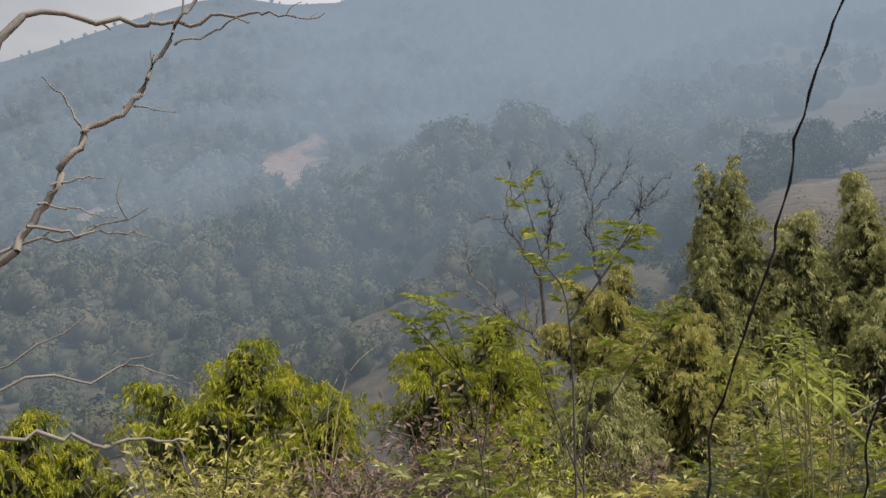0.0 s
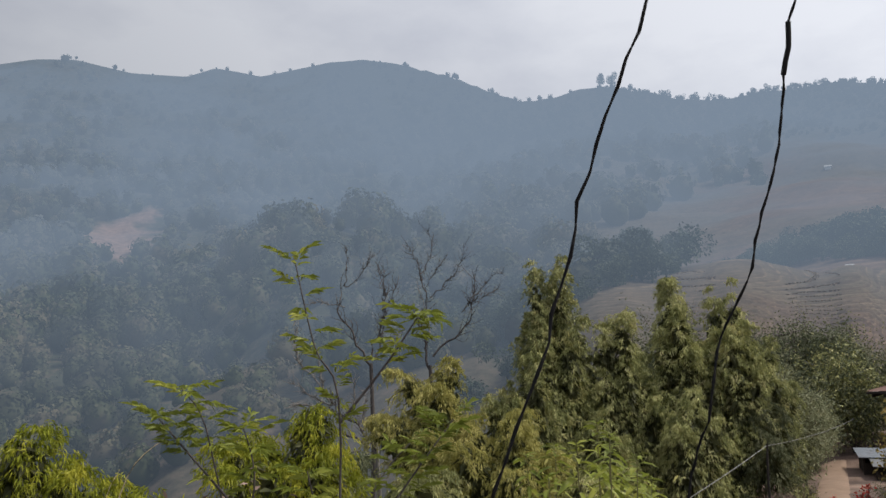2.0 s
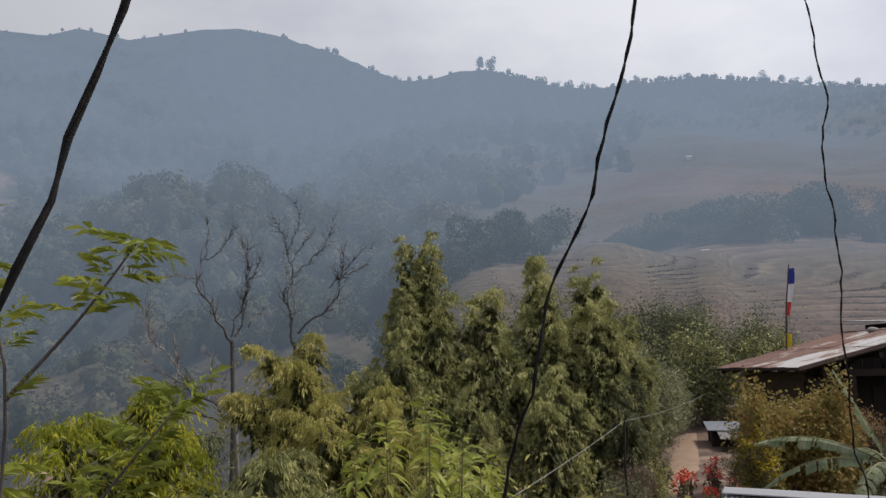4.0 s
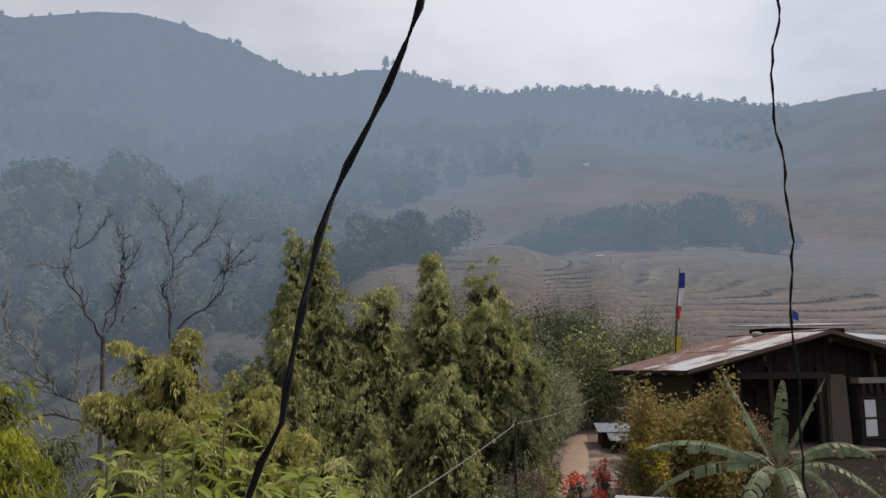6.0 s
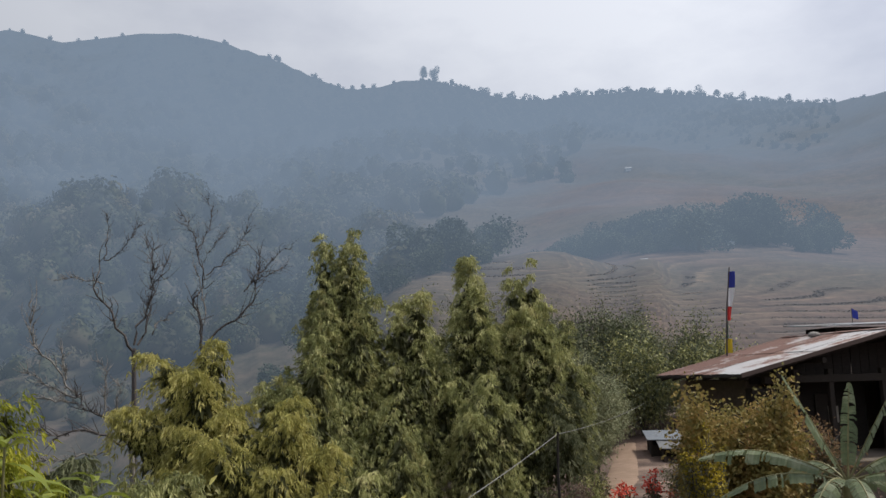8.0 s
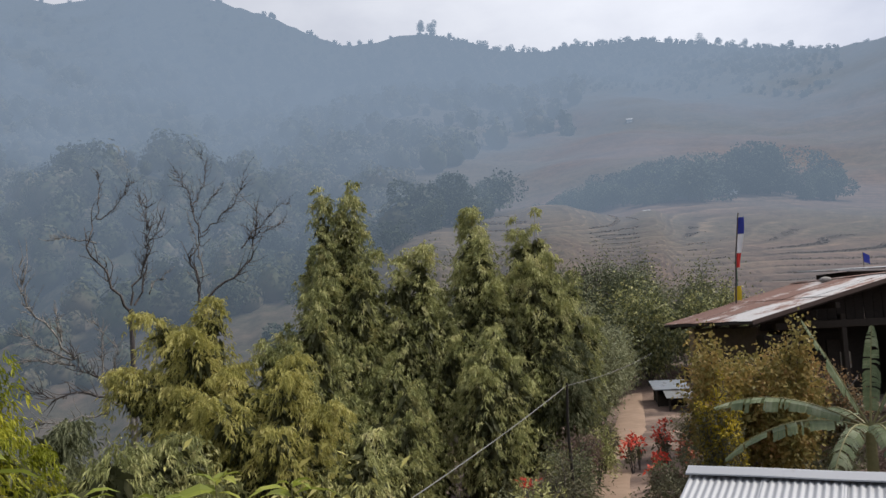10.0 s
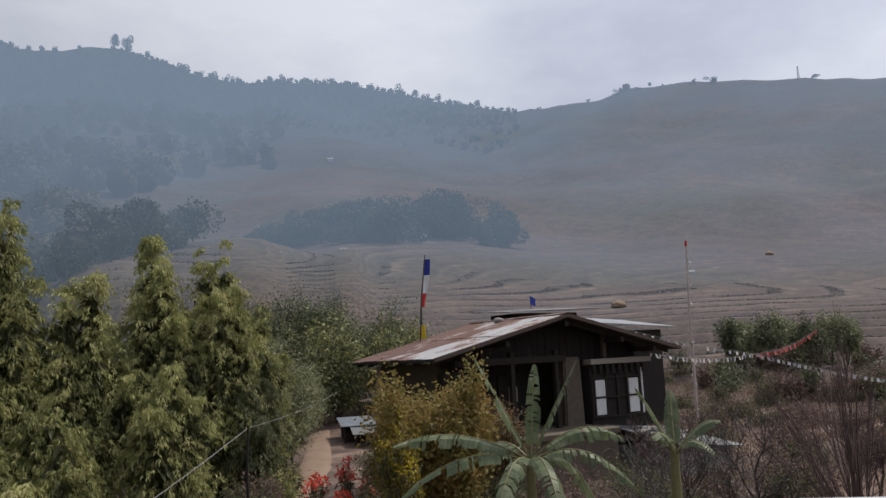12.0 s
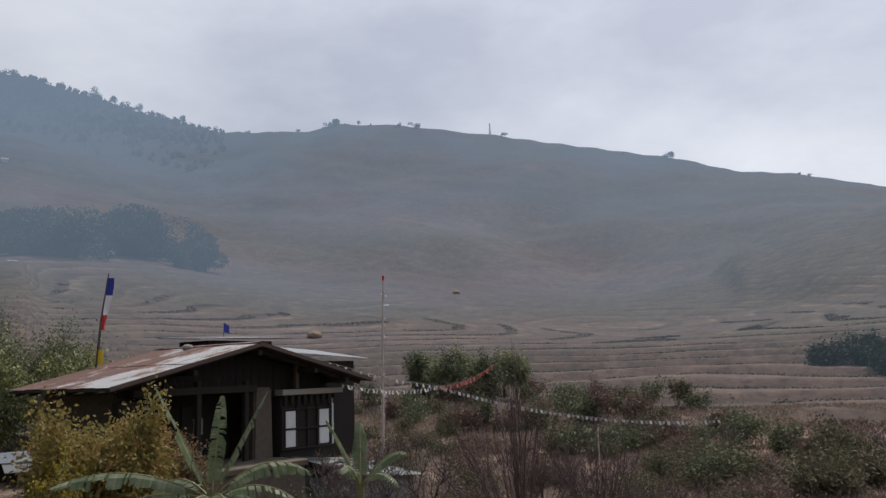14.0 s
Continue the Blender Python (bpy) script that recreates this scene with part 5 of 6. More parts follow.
SAP = "young sapling with fresh yellow-green lance leaves"
sapling(0.55, 3.0, (((0.55, 3.0, 3.0), (0.53, 3.0, 4.2), (0.54, 2.99, 5.01), (0.47, 3.0, 5.2), (0.41, 3.01, 5.45)), ((0.54, 2.99, 5.0), (0.66, 2.98, 5.15), (0.76, 2.95, 5.3)), ((0.53, 3.0, 4.55), (0.7, 3.02, 4.8), (0.86, 3.05, 5.0))), 1, SAP, 0.046, density=1.5)
sapling(0.24, 3.45, (((0.24, 3.45, 3.0), (0.26, 3.46, 4.3), (0.16, 3.46, 4.93), (0.07, 3.44, 5.1)), ((0.22, 3.46, 4.76), (0.1, 3.44, 4.9), (0.0, 3.42, 5.02)), ((0.25, 3.46, 4.5), (0.3, 3.47, 4.8), (0.26, 3.46, 4.98))), 2, SAP, 0.05, density=1.2)
sapling(0.62, 3.3, (((0.62, 3.3, 3.0), (0.6, 3.32, 4.3), (0.66, 3.36, 4.75), (0.78, 3.36, 4.92)), ((0.6, 3.31, 4.4), (0.5, 3.3, 4.7), (0.46, 3.3, 4.85))), 4, SAP, 0.05, density=0.9)
rs = random.Random(3)
for i in range(34):
    t = i / 33
    x = -0.2 + 3.4 * t + rs.uniform(-0.3, 0.3)
    y = 3.4 + 1.5 * t + rs.uniform(-0.2, 1.6)
    top = 4.2 + rs.uniform(-0.45, 0.3) - 0.1 * (y - 3.5)
    g = land_z(x, y)
    st = []
    for k in range(5):
        st.append(((x, y, g - 0.1), (x + rs.uniform(-0.1, 0.1), y + rs.uniform(-0.1, 0.1), g + 0.6 * (top - g)), (x + rs.uniform(-0.35, 0.35), y + rs.uniform(-0.3, 0.3), top + rs.uniform(-0.35, 0.1))))
    sapling(x, y, st, 100 + i, SAP if i % 3 else "weedy stem with dull green and dry leaves", 0.07, leafage=(M_SAP, M_BAMBOO, M_SAP, M_GOLD, M_DARK)[i % 5])

def leafy_shoot(x, y, heads, seed, label, leaf=0.2, leafage=M_SAP):
    """Thin stems that each end in a loose whorl of long drooping lance leaves."""
    rng = np.random.default_rng(seed)
    z = land_z(x, y)
    s = empty("leafy_shoot", x, y, z, label, "bush", "leafy shoots on the slope")
    o = np.array((x, y, z))
    base, way, size = [], [], []
    for hx, hy, hz in heads:
        tip = np.array((hx, hy, hz)) - o
        p = bend([np.array((rng.normal(0, 0.08), rng.normal(0, 0.08), -0.1)), tip * np.array((0.55, 0.55, 0.5)), tip * np.array((0.9, 0.9, 0.82)), tip], 14)
        v, f = tubes([(p, np.linspace(0.006, 0.002, 14))], 5)
        np_mesh("stem", v, f, M_CULM, s, True)
        for k in range(19):
            u = 1 - 0.3 * (k / 19) ** 1.2
            c = np.array([np.interp(u, np.linspace(0, 1, 14), p[:, q]) for q in range(3)])
            a = k * 2.4 + rng.uniform(-0.3, 0.3)
            base.append(c)
            way.append((math.cos(a), math.sin(a), 0.75 - 1.1 * k / 19 + rng.normal(0, 0.15)))
            size.append(leaf * rng.uniform(0.6, 1.15) * (0.55 + 0.45 * min(1, k / 6)))
    v, f = lances(np.array(base), np.array(way), np.array(size), 0.25, rng, 0.5)
    np_mesh("foliage", v, f, leafage, s)
    return s


LEAFY = "young shoots with long bright yellow-green drooping leaves"
SHOOTS = (
    (0.11, (1.55, 3.75), ((1.45, 3.7, 4.88), (1.62, 3.8, 4.9), (1.75, 3.85, 4.82), (1.4, 3.9, 4.75), (1.85, 3.95, 4.7))),
    (0.15, (2.05, 5.4), ((1.94, 5.47, 4.76), (2.15, 5.3, 4.66), (2.3, 5.35, 4.62), (1.8, 5.6, 4.7))),
    (0.19, (2.6, 6.0), ((2.5, 6.0, 4.55), (2.75, 6.1, 4.5), (2.65, 5.8, 4.45))),
    (0.12, (1.85, 4.5), ((1.8, 4.4, 4.93), (1.9, 4.52, 4.8))),
)
for i, (leaf, foot, heads) in enumerate(SHOOTS):
    leafy_shoot(*foot, heads, 130 + i, LEAFY, leaf)

# brush on the slope below
for i in range(34):
    t = i / 33
    az = radians(-34 + 62 * t + rs.uniform(-2, 2))
    r = rs.uniform(5.5, 10.5)
    x, y = 1.2 + r * math.sin(az), 2.0 + r * math.cos(az)
    shrub(x, y, land_z(x, y) + rs.uniform(1.2, 2.1), rs.uniform(0.7, 1.1), 2600, 150 + i, (M_LIME, M_GOLD, M_BROWN, M_BAMBOO, M_DARK)[i % 5], "tangled roadside brush with mixed green and dry leaves", 0.09, 0.26, "brush", "bush", "brush on the slope")

# ---- bare trees ----
def crook(tree, a, b, r0, r1, bow=0.12, seed=0, twigs=4, material=M_TWIG, twig=0.5):
    """One crooked limb from a to b as a part of the tree, with a few short twigs."""
    rng = np.random.default_rng(seed)
    o = np.array(tree.location)
    a, b = np.array(a, float) - o, np.array(b, float) - o
    L = np.linalg.norm(b - a)
    t = np.linspace(0, 1, 15)[:, None]
    kink = np.cumsum(rng.normal(0, 1, (15, 3)), 0)
    kink -= kink[0] * (1 - t) + kink[-1] * t
    p = a * (1 - t) + b * t + kink * 0.026 * L + rng.normal(0, 1, 3) * bow * L * (t * (1 - t) * 2) * np.array((1, 0.4, 0.5))
    ps = [(p, np.linspace(r0, r1, 15))]
    if twig == 0.5:
        twigs, r0, r1 = twigs * 8, r0 * 0.75, r1 * 0.5
        ps = [(p, np.linspace(r0, r1, 15))]
    for k in range(twigs):
        i = rng.integers(4, 15)
        d = unit(p[min(i, 14)] - p[i - 3]) + rng.normal(0, 0.55, 3) + np.array((0, 0, 0.25))
        e = p[i - 1] + unit(d) * L * twig * rng.uniform(0.2, 0.6)
        m = (p[i - 1] + e) / 2 + rng.normal(0, 0.05 * L * twig, 3)
        ps.append((bend([p[i - 1], m, e], 7), np.linspace(max(r1 * 0.8, r0 * 0.35), r1 * 0.5, 7)))
    v, f = tubes(ps, 5)
    return np_mesh("limb", v, f, material, tree, True)


def dead_tree(x, y, fork, label, material=M_TWIG):
    z = land_z(x, y)
    t = empty("bare_tree", x, y, z, label, "tree", "bare trees behind the bamboo")
    v, f = tubes([(bend([(0, 0, -0.3), (0.1, 0, (fork - z) * 0.5), (0, 0, fork - z)], 12), np.linspace(0.11, 0.06, 12))], 7)
    np_mesh("trunk", v, f, material, t, True)
    return t


UPSWEPT = "leafless tree with dark upswept crooked limbs"
dt = dead_tree(5.0, 28.2, 6.0, UPSWEPT)
crook(dt, (5.0, 28.2, 5.8), (4.9, 28.2, 8.5), 0.06, 0.035, 0.08, 1, 2)
crook(dt, (4.9, 28.2, 8.5), (4.2, 28.3, 10.2), 0.03, 0.012, 0.15, 2, 5)
crook(dt, (4.75, 28.2, 8.9), (5.0, 28.2, 10.8), 0.025, 0.01, 0.15, 3, 4)
crook(dt, (4.9, 28.2, 8.7), (5.6, 28.1, 9.8), 0.022, 0.01, 0.15, 4, 4)
crook(dt, (5.0, 28.2, 8.3), (6.2, 28.0, 10.2), 0.028, 0.01, 0.2, 5, 5)
crook(dt, (5.1, 28.2, 6.3), (6.5, 27.9, 9.1), 0.05, 0.012, 0.2, 6, 5)
crook(dt, (6.1, 28.0, 7.8), (7.4, 27.7, 8.7), 0.03, 0.01, 0.15, 7, 6)
crook(dt, (6.3, 28.0, 8.1), (7.5, 27.7, 9.2), 0.025, 0.01, 0.15, 8, 5)
crook(dt, (5.0, 28.2, 7.1), (4.6, 28.2, 8.7), 0.03, 0.012, 0.1, 9, 3, M_BARK)
dt = dead_tree(3.0, 28.4, 6.1, UPSWEPT)
crook(dt, (3.0, 28.4, 6.0), (2.1, 28.4, 8.8), 0.055, 0.028, 0.3, 11, 2)
crook(dt, (2.1, 28.4, 8.7), (3.1, 28.3, 9.9), 0.026, 0.01, 0.2, 12, 5)
crook(dt, (2.1, 28.4, 8.7), (2.1, 28.4, 10.1), 0.024, 0.01, 0.1, 13, 3)
crook(dt, (2.1, 28.4, 8.0), (0.9, 28.4, 8.1), 0.025, 0.01, 0.15, 14, 4, M_BARK)
crook(dt, (3.0, 28.4, 6.2), (3.15, 28.3, 9.3), 0.045, 0.012, 0.15, 15, 5)
crook(dt, (3.1, 28.4, 6.2), (3.9, 28.3, 8.9), 0.045, 0.012, 0.2, 16, 5)
crook(dt, (3.5, 28.3, 6.5), (4.1, 28.3, 7.2), 0.03, 0.012, 0.1, 17, 3, M_BARK)
PALEDEAD = "leafless tree with pale tangled drooping twigs"
dt = dead_tree(2.9, 25.6, 3.6, PALEDEAD, M_BARK)
for k, (ax, az_, ex, ez) in enumerate(((2.9, 3.4, 1.5, 4.9), (1.5, 4.9, 0.45, 7.3), (1.7, 4.8, 0.3, 5.4), (2.7, 3.5, 0.4, 4.0), (2.2, 4.3, 2.0, 5.7), (1.3, 5.0, 1.2, 6.0), (2.4, 3.4, 0.6, 3.3), (1.6, 4.6, 0.2, 4.7), (2.9, 3.6, 2.5, 5.2))):
    crook(dt, (ax, 25.5, az_), (ex, 25.45, ez), 0.05 if k in (0, 3) else 0.035, 0.014, 0.2, 30 + k, 5, M_TWIG if k in (0, 3) else M_BARK)
M_REDTWIG = plain("reddish_twig", (0.06, 0.04, 0.039), (0.16, 0.105, 0.1), 20, 0.9)


def winter_shrub(x, y, top, seed, label, width=1.0, stems=54):
    """A fan of thin upright rods, each with side twigs."""
    rng = np.random.default_rng(seed)
    z = land_z(x, y)
    h = top - z
    s = empty("winter_shrub", x, y, z, label, "shrub", "winter shrubs")
    for i in range(stems):
        a = rng.uniform(0, 2 * np.pi)
        out = np.array((np.cos(a), np.sin(a), 0)) * h * 0.72 * width * rng.uniform(0.05, 1)
        L = rng.uniform(0.6, 1.0) * (1 - 0.25 * np.linalg.norm(out) / h)
        p = bend([(0, 0, -0.1), out * 0.4 + np.array((0, 0, h * 0.4 * L)), out + np.array((0, 0, h * L))], 9) + np.cumsum(rng.normal(0, 0.012, (9, 3)), 0)
        ps = [(p, np.linspace(0.017, 0.006, 9))]
        for k in range(9):
            q = p[rng.integers(3, 8)]
            e = q + (p[-1] - p[3]) * rng.uniform(0.2, 0.5) + rng.normal(0, 0.16, 3)
            ps.append((bend([q, (q + e) / 2 + rng.normal(0, 0.03, 3), e], 4), np.linspace(0.008, 0.004, 4)))
        v, f = tubes(ps, 3)
        np_mesh("rod", v, f, M_REDTWIG, s)
    return s


WINTER = "leafless winter shrub with fine reddish-brown twigs"
winter_shrub(19.0, 9.6, 4.75, 20, WINTER, 0.8, 40)
winter_shrub(21.6, 8.6, 3.6, 21, WINTER, 0.8, 30)
for i, (x, y, top) in enumerate(((17.7, 12.2, 4.3), (18.6, 11.3, 3.9), (22.8, 14.6, 3.9), (24.0, 9.0, 3.3), (25.6, 11.4, 3.0), (21.2, 15.6, 3.5), (20.0, 7.8, 3.3), (23.4, 6.6, 2.7))):
    bare_tree(x, y, top + 0.3, 20 + i, WINTER if i else "leafless garden tree with fine dark twigs", 0.5, 5, 0.05, M_TWIG if i < 2 else M_REDTWIG, "winter_shrub", forks=4, category="shrub", group="winter shrubs")
bare_tree(43.0, 1.2, 3.0, 31, "small bare fruit tree with a pale bloom of buds", 0.7, 4, 0.09, M_BARK, "fruit_tree")
bare_tree(40.4, 7.6, 2.9, 32, "small bare tree holding the flag cord", 0.6, 4, 0.08, M_TWIG, "fruit_tree")
shrub(23.9, 6.6, 1.75, 0.5, 1500, 290, M_YELLOW, "small yellowing bush at the field edge", 0.09, 0.4)

# low growth over the near field
for i in range(90):
    az = radians(rs.uniform(58, 104))
    r = 20 + 40 * rs.random() ** 0.8
    x, y = 2.6 + r * math.sin(az), 3.8 + r * math.cos(az)
    hx = HOUSE.inverted() @ Vector((x, y, 0))
    if abs(hx.x) < 5.5 and -1.5 < hx.y < 7 or az > radians(82) and r > 44:
        continue
    shrub(x, y, land_z(x, y) + rs.uniform(0.3, 0.9), rs.uniform(0.7, 1.5), 2200, 300 + i, (M_BANK, M_BROWN, M_BANK)[i % 3], "low scrubby field-edge bush", 0.13, 0.34, "field_bush", "bush", "field-edge bushes", 7)

# hedges and weedy banks that cross the near field
k = 600
for r, a0, a1, hgt in ((34, 80, 103, 1.1), (42, 72, 103, 1.5), (52, 62, 87, 2.0), (60, 61, 84, 1.7), (67, 64, 80, 1.3)):
    n = int(radians(a1 - a0) * r / 1.5)
    for i in range(n):
        az = radians(a0 + (a1 - a0) * (i + rs.uniform(-0.4, 0.4)) / n)
        rr_ = r + 2.2 * math.sin(i * 0.7 + r) + rs.uniform(-1, 1)
        x, y = 2.8 + rr_ * math.sin(az), 3.9 + rr_ * math.cos(az)
        if rs.random() < 0.2:
            continue
        shrub(x, y, land_z(x, y) + hgt * rs.uniform(0.5, 1.25), rs.uniform(1.0, 1.8), 1500, k, (M_BANK, M_HEDGEDARK, M_BANK, M_HEDGEDARK, M_BROWN)[rs.randrange(5)], "dark weedy bush on a field bank", 0.2, 0.4, "bank_bush", "bush", "bushes on the field banks", 4)
        k += 1
# dark scrub on the terraced rise
for i in range(20):
    az, r = radians(rs.uniform(89, 98)), rs.uniform(74, 92)
    x, y = 2.8 + r * math.sin(az), 3.9 + r * math.cos(az)
    shrub(x, y, land_z(x, y) + rs.uniform(0.7, 1.7), rs.uniform(1.2, 2.4), 1300, 860 + i, M_HILL, "dark green scrub on the terraced rise", 0.34, 0.45, "terrace_scrub", "bush", "scrub on the rise", 4)

# withered grass over the near field
rng = np.random.default_rng(77)
n = 90000
az, r = np.radians(rng.uniform(56, 106, n)), 14 + 50 * rng.random(n) ** 0.8
x, y = 2.6 + r * np.sin(az), 3.8 + r * np.cos(az)
keep = fbm(x / 3.0, y / 3.0, 3, 31.0) > -0.12
x, y, r = x[keep], y[keep], r[keep]
p = np.stack([x, y, land(x, y)[0] - 0.02], -1)
w = rng.normal(0, 0.45, p.shape) + np.array((0, 0, 1.0))
L = rng.uniform(0.12, 0.4, len(p))
pale = fbm(x / 7.0, y / 7.0, 2, 41.0) > 0.03
for mask, m, label in ((~pale, M_BROWN, "withered brown grass over the near field"), (pale, M_DRY, "bleached dry grass in patches over the near field")):
    v, f = leaves(p[mask], w[mask], L[mask], 0.012 + 0.0009 * r[mask], rng, 0.1)
    tagged(np_mesh("withered_grass", v, f, m), label, "grass", kind="stuff")

# tufts along the lips of the terraces
n = 330000
az, r = np.radians(rng.uniform(26, 104, n)), 46 + 110 * rng.random(n) ** 0.7
x, y = CENTRE[0] + r * np.sin(az), CENTRE[1] + r * np.cos(az)
z, _, bn, _, _, lv = land(x, y)
fr = lv - np.floor(lv)
keep = (fr > 0.56) & (fr < 0.78) & (bn > 0.3) & (fbm(x / 9, y / 9, 4, 51.0) > -0.1)
x, y, r, z = x[keep], y[keep], r[keep], z[keep]
p = np.stack([x, y, z - 0.03], -1)
w = rng.normal(0, 0.55, p.shape) + np.array((0, 0, 1.0))
L = rng.uniform(0.1, 0.24, len(p))
pale = fbm(x / 22, y / 22, 3, 52.0) + 0.15 * rng.normal(size=len(x)) > 0.08
for mask, m, label in ((~pale, M_TERRACE, "dark weeds along the lips of the terraced fields"), (pale, M_STUBBLE, "pale dry grass along the lips of the terraced fields")):
    v, f = leaves(p[mask], w[mask], L[mask], 0.04 + 0.0011 * r[mask], rng, 0.1)
    tagged(np_mesh("terrace_grass", v, f, m), label, "grass", kind="stuff")

# tall pale reeds on the slope
reed = empty("dry_reed", -1.15, 7.87, land_z(-1.15, 7.87), "tall arching bleached reed stems on the slope", "reed")
for i, (dx, dy, top, r) in enumerate(((0.55, 0.08, 4.75, 0.009), (0.4, 0.06, 4.13, 0.008), (0.2, 0.0, 4.5, 0.006), (-0.3, 0.1, 4.2, 0.006))):
    z0 = land_z(-1.15, 7.87)
    p = bend([(0, 0, -0.1), (dx * 0.15, dy * 0.2, (top - z0) * 0.55), (dx * 0.45, dy * 0.6, (top - z0) * 0.88), (dx, dy, top - z0)], 16)
    v, f = tubes([(p, np.linspace(r, r * 0.35, 16))], 5)
    np_mesh("stem", v, f, M_HAY, reed, True)

# ---- tree at the left whose bare limbs reach in ----
lt = empty("bare_walnut_tree", -1.0, 1.55, land_z(-1.0, 1.55), "bare grey tree whose crooked limbs reach over the bank", "tree")
lo = np.array(lt.location)
LEAN_IN = np.array((0.19, 0.38, 5.06))
v, f = tubes([limb(np.array(((-1.0, 1.55, 3.0), (-0.98, 1.57, 4.2), (-0.93, 1.6, 4.9), (-0.9, 1.6, 5.6), (-0.95, 1.6, 6.6))) - lo, 0.06, 0.025, 20)], 8)
np_mesh("trunk", v, f, M_BARK, lt, True)


def wl_limb(a, b, r0, r1, bow, seed, twigs=0):
    a, b = (LEAN_IN + (np.array(p) - LEAN_IN) * 0.42 for p in (a, b))
    return crook(lt, a, b, r0 * 0.42, r1 * 0.42, bow, seed, twigs, M_BARK, 0.35)


# the two long limbs and their side shoots
wl_limb((-2.42, 3.3, 4.7), (-1.56, 3.56, 5.36), 0.028, 0.017, 0.05, 1)
wl_limb((-1.56, 3.56, 5.36), (-1.34, 3.68, 5.86), 0.017, 0.014, 0.1, 2)
wl_limb((-1.34, 3.68, 5.86), (-1.12, 3.77, 6.06), 0.014, 0.011, 0.1, 3, 1)
wl_limb((-1.12, 3.77, 6.06), (-0.84, 3.87, 6.6), 0.011, 0.007, 0.08, 4, 2)
wl_limb((-2.36, 3.3, 5.6), (-1.54, 3.58, 6.33), 0.034, 0.016, 0.05, 5)
wl_limb((-1.54, 3.58, 6.33), (-0.81, 3.88, 6.41), 0.014, 0.008, 0.04, 6, 2)
wl_limb((-0.81, 3.88, 6.41), (-0.36, 3.98, 6.43), 0.008, 0.003, 0.06, 7, 3)
wl_limb((-1.0, 3.82, 6.26), (-0.69, 3.91, 6.38), 0.006, 0.003, 0.15, 8)
wl_limb((-1.34, 3.68, 5.86), (-1.48, 3.61, 6.08), 0.006, 0.003, 0.1, 9)
wl_limb((-1.2, 3.74, 5.97), (-1.08, 3.79, 6.21), 0.007, 0.003, 0.2, 10, 1)
wl_limb((-1.16, 3.76, 5.98), (-1.0, 3.82, 5.96), 0.005, 0.002, 0.1, 11)
wl_limb((-2.0, 3.4, 5.3), (-1.11, 3.77, 5.54), 0.012, 0.003, 0.1, 12, 3)
wl_limb((-1.53, 3.58, 5.46), (-1.1, 3.78, 5.42), 0.008, 0.002, 0.1, 13, 2)
wl_limb((-1.49, 3.6, 5.55), (-1.22, 3.73, 5.5), 0.006, 0.002, 0.05, 14)
wl_limb((-1.45, 3.62, 5.63), (-1.27, 3.71, 5.66), 0.006, 0.002, 0.15, 15, 1)
wl_limb((-2.45, 3.3, 4.6), (-1.34, 3.68, 5.09), 0.011, 0.003, 0.05, 16, 1)
wl_limb((-2.5, 3.28, 4.45), (-1.22, 3.73, 4.88), 0.012, 0.005, 0.05, 17, 1)
wl_limb((-1.22, 3.73, 4.88), (-1.01, 3.81, 4.81), 0.005, 0.002, 0.1, 18)
wl_limb((-1.22, 3.73, 4.88), (-1.1, 3.77, 4.92), 0.005, 0.002, 0.1, 19)
wl_limb((-2.4, 3.3, 5.0), (-1.32, 3.68, 4.57), 0.012, 0.008, 0.12, 20, 1)
wl_limb((-1.32, 3.68, 4.57), (-0.99, 3.82, 4.55), 0.008, 0.005, 0.12, 21)


